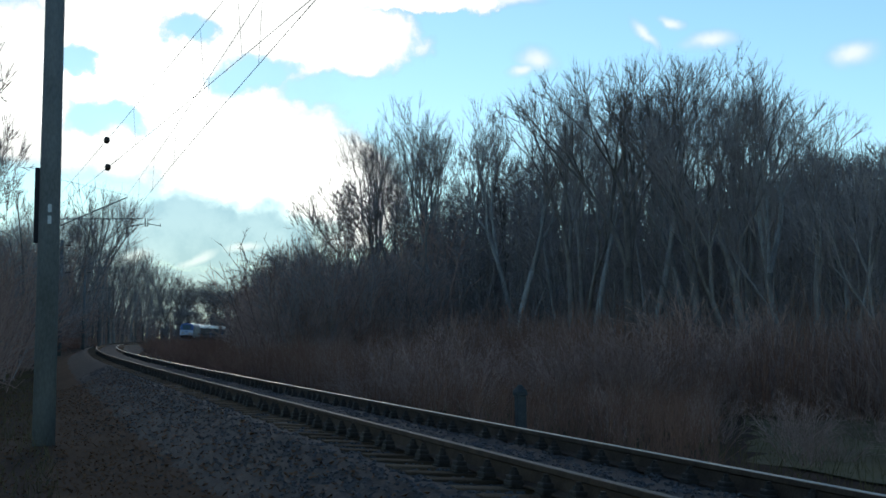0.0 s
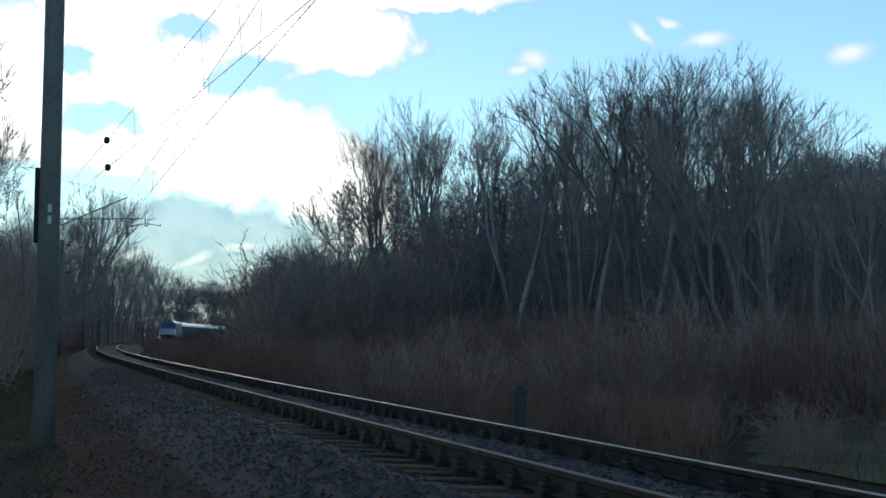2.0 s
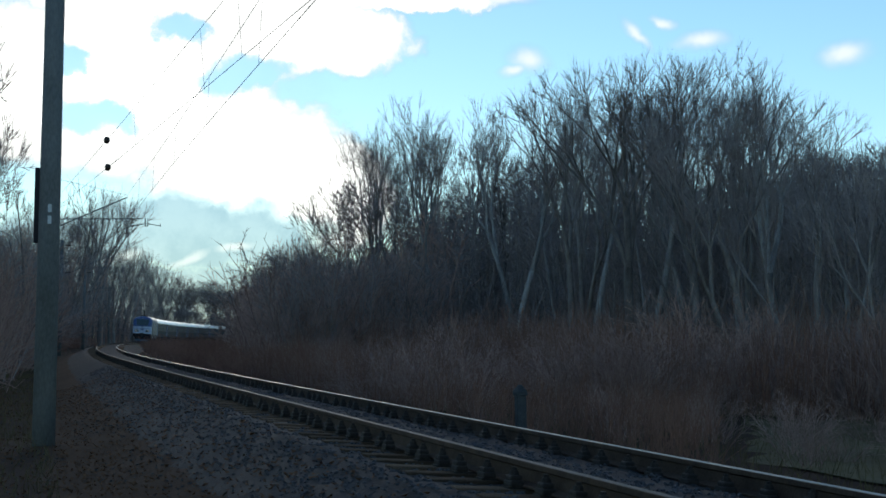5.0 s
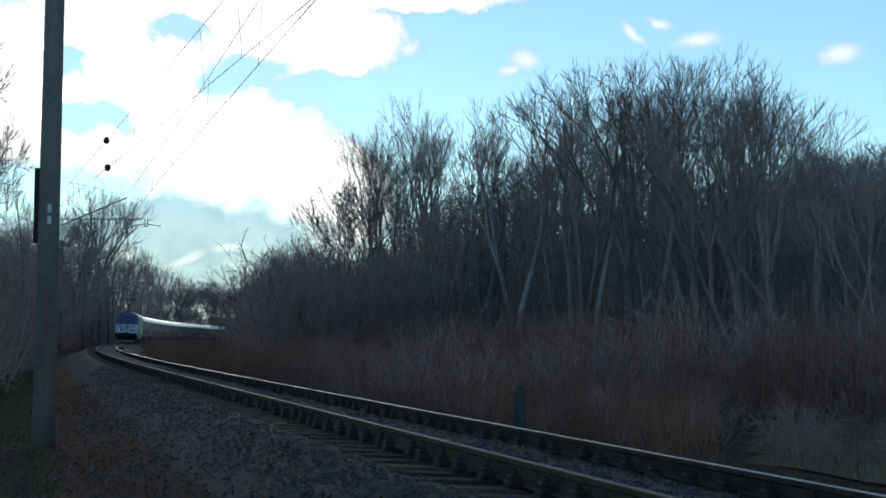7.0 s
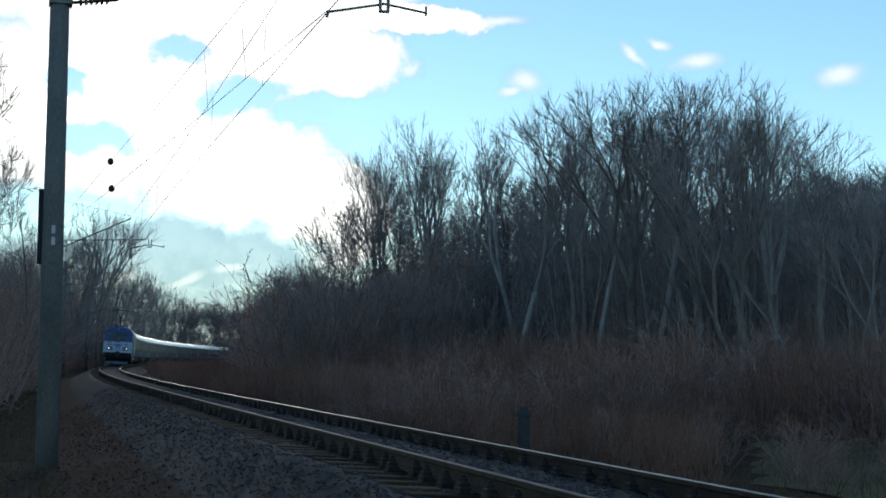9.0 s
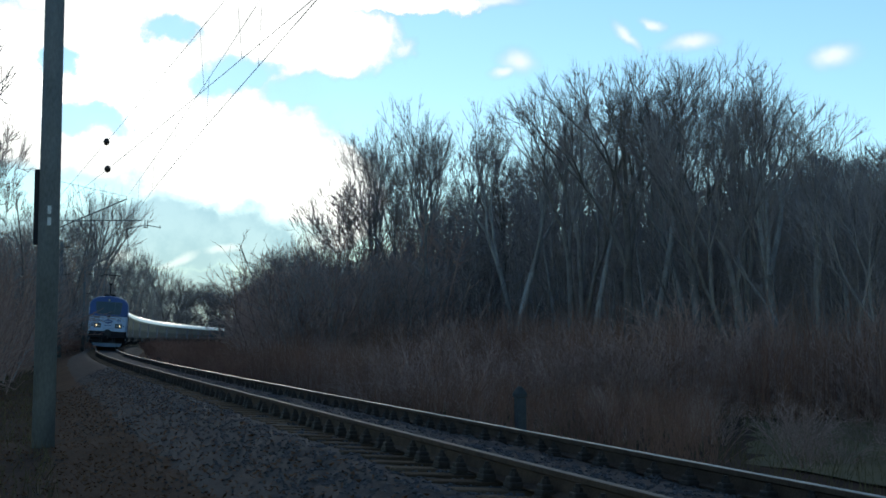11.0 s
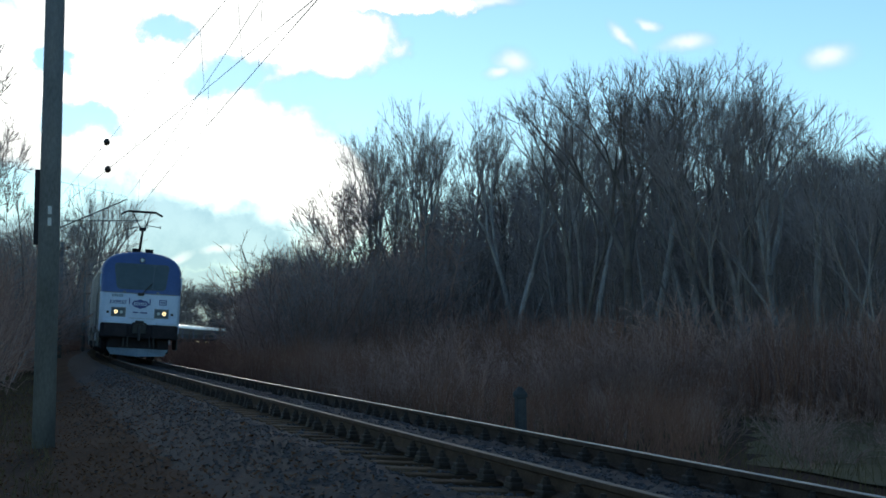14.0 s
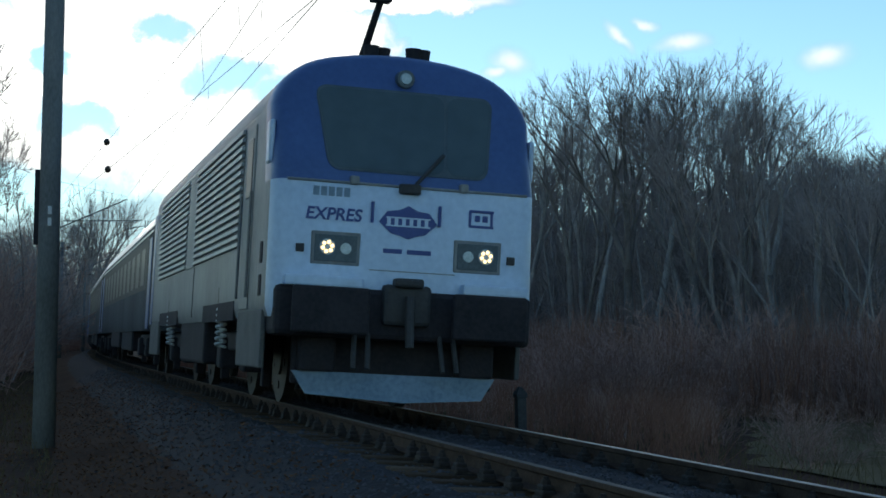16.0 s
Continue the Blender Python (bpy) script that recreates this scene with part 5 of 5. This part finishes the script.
    for x in (-1, 1):
        vs = [bm.verts.new(p) for p in ((0, 0.0, 0.45), (x * 1.16, 0.34, 0.45), (x * 1.0, 0.3, 0.2), (0, -0.08, 0.15), (0, 0.06, 0.45), (x * 1.16, 0.4, 0.45), (x * 1.0, 0.36, 0.2), (0, -0.02, 0.15))]
        for q in ((0, 1, 2, 3), (4, 5, 6, 7), (0, 1, 5, 4), (1, 2, 6, 5), (2, 3, 7, 6), (3, 0, 4, 7)):
            bm.faces.new([vs[i] for i in q])
    bmesh.ops.recalc_face_normals(bm, faces=bm.faces[:])
    part("plough", bm, M_PLOUGH, ob, "blue-grey rail guard plough")
    for x in (-0.9, 0.9):
        part("plough_bracket", boxed(x - 0.2, x + 0.2, 0.2, 0.5, 0.45, 0.95, bevel=0.03), M_DARK, ob)

    # sides: louvres, plain door panel, cab door and window, hand holds, skirts
    slat = boxed(-0.03, 0.02, -2.65, 2.65, -0.035, 0.018, bevel=0.006)
    slat_mesh = bpy.data.meshes.new("louvre_slat")
    slat.to_mesh(slat_mesh)
    slat.free()
    slat_mesh.materials.append(M_SLAT)
    for x in (-1, 1):
        for y0, y1 in ((2.65, 8.0), (9.3, 14.6)):
            # flat backing, its dark grey painting the shade behind the slats
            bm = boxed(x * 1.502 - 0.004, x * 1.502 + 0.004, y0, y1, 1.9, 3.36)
            back = part("louvre_backing", bm, M_SLOT, ob, "louvre backing with slot shade in its grey")
            for k in range(15):
                share("louvre_slat", slat_mesh, back, pose(x * 1.52, (y0 + y1) / 2, 1.94 + k * 0.1, 0, 0, 0 if x > 0 else 180))
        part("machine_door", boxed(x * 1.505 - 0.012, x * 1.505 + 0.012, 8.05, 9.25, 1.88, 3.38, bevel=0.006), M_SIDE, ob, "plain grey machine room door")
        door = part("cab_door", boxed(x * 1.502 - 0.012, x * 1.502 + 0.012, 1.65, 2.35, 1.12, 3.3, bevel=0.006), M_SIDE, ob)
        part("door_window", boxed(x * 1.512 - 0.012, x * 1.512 + 0.012, 1.78, 2.22, 2.45, 3.15, bevel=0.006), M_PANE, door)
        for y in (1.58, 2.42):
            part("hand_rail", roded((x * 1.545, y, 1.25), (x * 1.545, y, 2.5), 0.018), M_GALV, ob)
        # foot holds are flat dark patches that paint the shade inside them
        for y, z in ((0.75, 1.25), (0.75, 1.62), (2.0, 1.15), (2.0, 1.55), (2.75, 2.1)):
            part("foot_hold", boxed(x * 1.502 - 0.006, x * 1.502 + 0.006, y - 0.1, y + 0.1, z, z + 0.24, bevel=0.004), M_DARK, ob, "foot hold with its inner shade as a dark patch")
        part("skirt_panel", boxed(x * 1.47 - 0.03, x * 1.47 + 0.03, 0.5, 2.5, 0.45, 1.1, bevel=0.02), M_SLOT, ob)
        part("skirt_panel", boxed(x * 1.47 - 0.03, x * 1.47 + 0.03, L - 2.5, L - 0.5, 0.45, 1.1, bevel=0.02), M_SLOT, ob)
        part("tank_box", boxed(x * 1.25 - 0.2, x * 1.25 + 0.2, 6.6, 10.1, 0.4, 1.08, bevel=0.05), M_DARK, ob)
        # flat dark strips painted as the shade in the openings over the bogies
        for y0, y1 in ((2.9, 6.4), (10.4, 14.0)):
            part("bogie_gap_shade", boxed(x * 1.5 - 0.008, x * 1.5 + 0.008, y0, y1, 1.0, 1.24), M_DARK, ob, "dark strip painting the shade of the opening over the bogie")
        part("groove", boxed(x * 1.502 - 0.004, x * 1.502 + 0.004, 8.0, 8.06, 1.1, 1.88), M_DARK, ob)
        for y in (4.6, 12.2):
            coil(ob, x * 1.44, y, 0.66, 1.2, 0.065)
            part("damper", boxed(x * 1.44 - 0.06, x * 1.44 + 0.06, y - 0.09, y + 0.09, 1.2, 1.48, bevel=0.02), M_DARK, ob)
        part("roof_edge", boxed(x * 1.47 - 0.03, x * 1.47 + 0.03, 1.5, L - 1.5, 3.37, 3.42, bevel=0.01), M_ROOF, ob)
        bm = boxed(x * 1.5 - 0.03, x * 1.5 + 0.03, 0.42, 0.66, 2.72, 3.2, bevel=0.025)
        part("mirror_camera", bm, M_WHITE, ob)
    for bx, y0, y1, h in ((0.0, 5.6, 7.4, 0.22), (0.0, 8.6, 11.0, 0.25), (0.35, 12.5, 13.8, 0.2)):
        part("roof_box", boxed(bx - 0.55, bx + 0.55, y0, y1, 3.95, 4.0 + h, bevel=0.05), M_SIDE, ob)
    for x, y in ((-0.3, 1.15), (-0.14, 1.25), (0.2, 1.1), (0.32, 1.15)):
        bm = roded((x, y, 3.95), (x, y, 4.26), 0.07, 0.1, sides=12)
        part("horn", bm, M_DARK, ob)
    # raised pantograph on insulators
    pan = part("pantograph", boxed(-0.5, 0.5, 2.4, 3.9, 4.16, 4.22, bevel=0.02), M_DARK, ob, "raised dark single-arm pantograph")
    for x in (-0.42, 0.42):
        for y in (2.5, 3.8):
            part("insulator", roded((x, y, 3.95), (x, y, 4.17), 0.06, 0.04, sides=12), M_PORCELAIN, pan)
    part("lower_arm", roded((0.0, 3.7, 4.2), (0.02, 2.2, 5.1), 0.055, 0.045), M_DARK, pan)
    bm = roded((-0.06, 2.2, 5.1), (-0.32, 3.4, 5.78), 0.022)
    rod(bm, (0.1, 2.2, 5.1), (0.32, 3.4, 5.78), 0.022)
    box(bm, -0.12, 0.14, 2.12, 2.3, 5.03, 5.17, bevel=0.02)
    part("upper_arm", bm, M_DARK, pan)
    bm = bmesh.new()
    for y in (3.2, 3.6):
        rod(bm, (-0.55, y, 5.87), (0.55, y, 5.87), 0.03)
        for x in (-1, 1):
            rod(bm, (x * 0.55, y, 5.87), (x * 0.82, y, 5.73), 0.022)
    for x in (-0.35, 0.35):
        rod(bm, (x, 3.2, 5.83), (x, 3.6, 5.83), 0.02)
    part("contact_head", bm, M_DARK, pan)
    sets = bogie(ob, 4.6, 2.5, 0.625) + bogie(ob, L - 4.6 + 0.05, 2.5, 0.625)
    return ob, sets


def coach(first):
    ob = tagged(new("passenger_coach"), "pale grey passenger coach, sides darkened as shade, with a dark window band", "coach", "coaches of the train")
    base = outline(1.41, 0.95, 3.1, 0.98, 3.82, 4.05, 2.2)
    L = 26.1

    def ring(y, grow):
        return [(x * grow, y, z if z < 2 else 2.2 + (z - 2.2) * (1 - (1 - grow) * 0.5)) for x, z in base]

    rings = [ring(0.3, 0.94), ring(0.36, 1.0), ring(0.9, 1.0), ring(9, 1.0), ring(17, 1.0), ring(L - 0.6, 1.0), ring(L - 0.06, 1.0), ring(L, 0.94)]
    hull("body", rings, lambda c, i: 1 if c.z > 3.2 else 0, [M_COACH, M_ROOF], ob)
    for x in (-1, 1):
        part("window_band", boxed(x * 1.413 - 0.006, x * 1.413 + 0.006, 1.6, L - 1.4, 1.88, 3.06), M_BLUE if first else M_RUBBER, ob, "dark band along the windows")
        for k in range(11):
            y = 3.2 + k * 1.95
            pane = part("window", boxed(x * 1.417 - 0.008, x * 1.417 + 0.008, y - 0.6, y + 0.6, 2.0, 2.85, bevel=0.006), M_PANE, ob)
        for y in (0.95, L - 0.75):
            part("coach_door", boxed(x * 1.413 - 0.012, x * 1.413 + 0.012, y - 0.4, y + 0.4, 0.98, 2.98, bevel=0.008), M_BLUE, ob, "blue coach door")
        part("rain_strip", boxed(x * 1.4 - 0.02, x * 1.4 + 0.02, 0.5, L - 0.2, 3.1, 3.14), M_ROOF, ob)
        part("underframe_box", boxed(x * 1.1 - 0.25, x * 1.1 + 0.25, 7.2, 12.0, 0.45, 0.98, bevel=0.05), M_DARK, ob)
        part("underframe_box", boxed(x * 1.1 - 0.25, x * 1.1 + 0.25, 13.4, 18.5, 0.5, 0.98, bevel=0.05), M_DARK, ob)
    for y in (5, 11, 17, 22):
        part("roof_vent", boxed(-0.35, 0.35, y - 0.6, y + 0.6, 4.0, 4.16, bevel=0.04), M_SIDE, ob)
    part("gangway", boxed(-0.75, 0.75, -0.22, 0.34, 0.95, 3.5, bevel=0.08), M_RUBBER, ob, "black rubber gangway bellows")
    sets = bogie(ob, 3.7, 2.5, 0.46) + bogie(ob, L - 3.4, 2.5, 0.46)
    return ob, sets


LOCO, LOCO_SETS = locomotive()
FIRST, FIRST_SETS = coach(False)
COACHES = [FIRST] + [copy_thing(FIRST, pose(0, 0, 0)) for _ in range(14)]


# ---- what moves ----
SPEED = 21.88


def motions():
    def at(t):
        return SPEED * (16.0 - t)
    steps = [0.5 * i for i in range(33)]
    walk(LOCO, [(t, vehicle_pose(at(t), 4.6, 12.2)) for t in steps])
    for k, c in enumerate(COACHES):
        start = 17.55 + 26.4 * k
        walk(c, [(t, vehicle_pose(at(t) + start, 3.7, 22.7)) for t in steps])
    for ws, y, r in LOCO_SETS:
        walk(ws, [(i / 30, pose(0, y, r, math.degrees(SPEED * i / 30 / r), 0, 0)) for i in range(481)])
    walk(CLOUDS, [(0.0, pose(0, 0, 0, 0, 0, 0)), (8.0, pose(0, 0, 0, 0, 0, 0.48)), (16.0, pose(0, 0, 0, 0, 0, 0.95))])


motions()
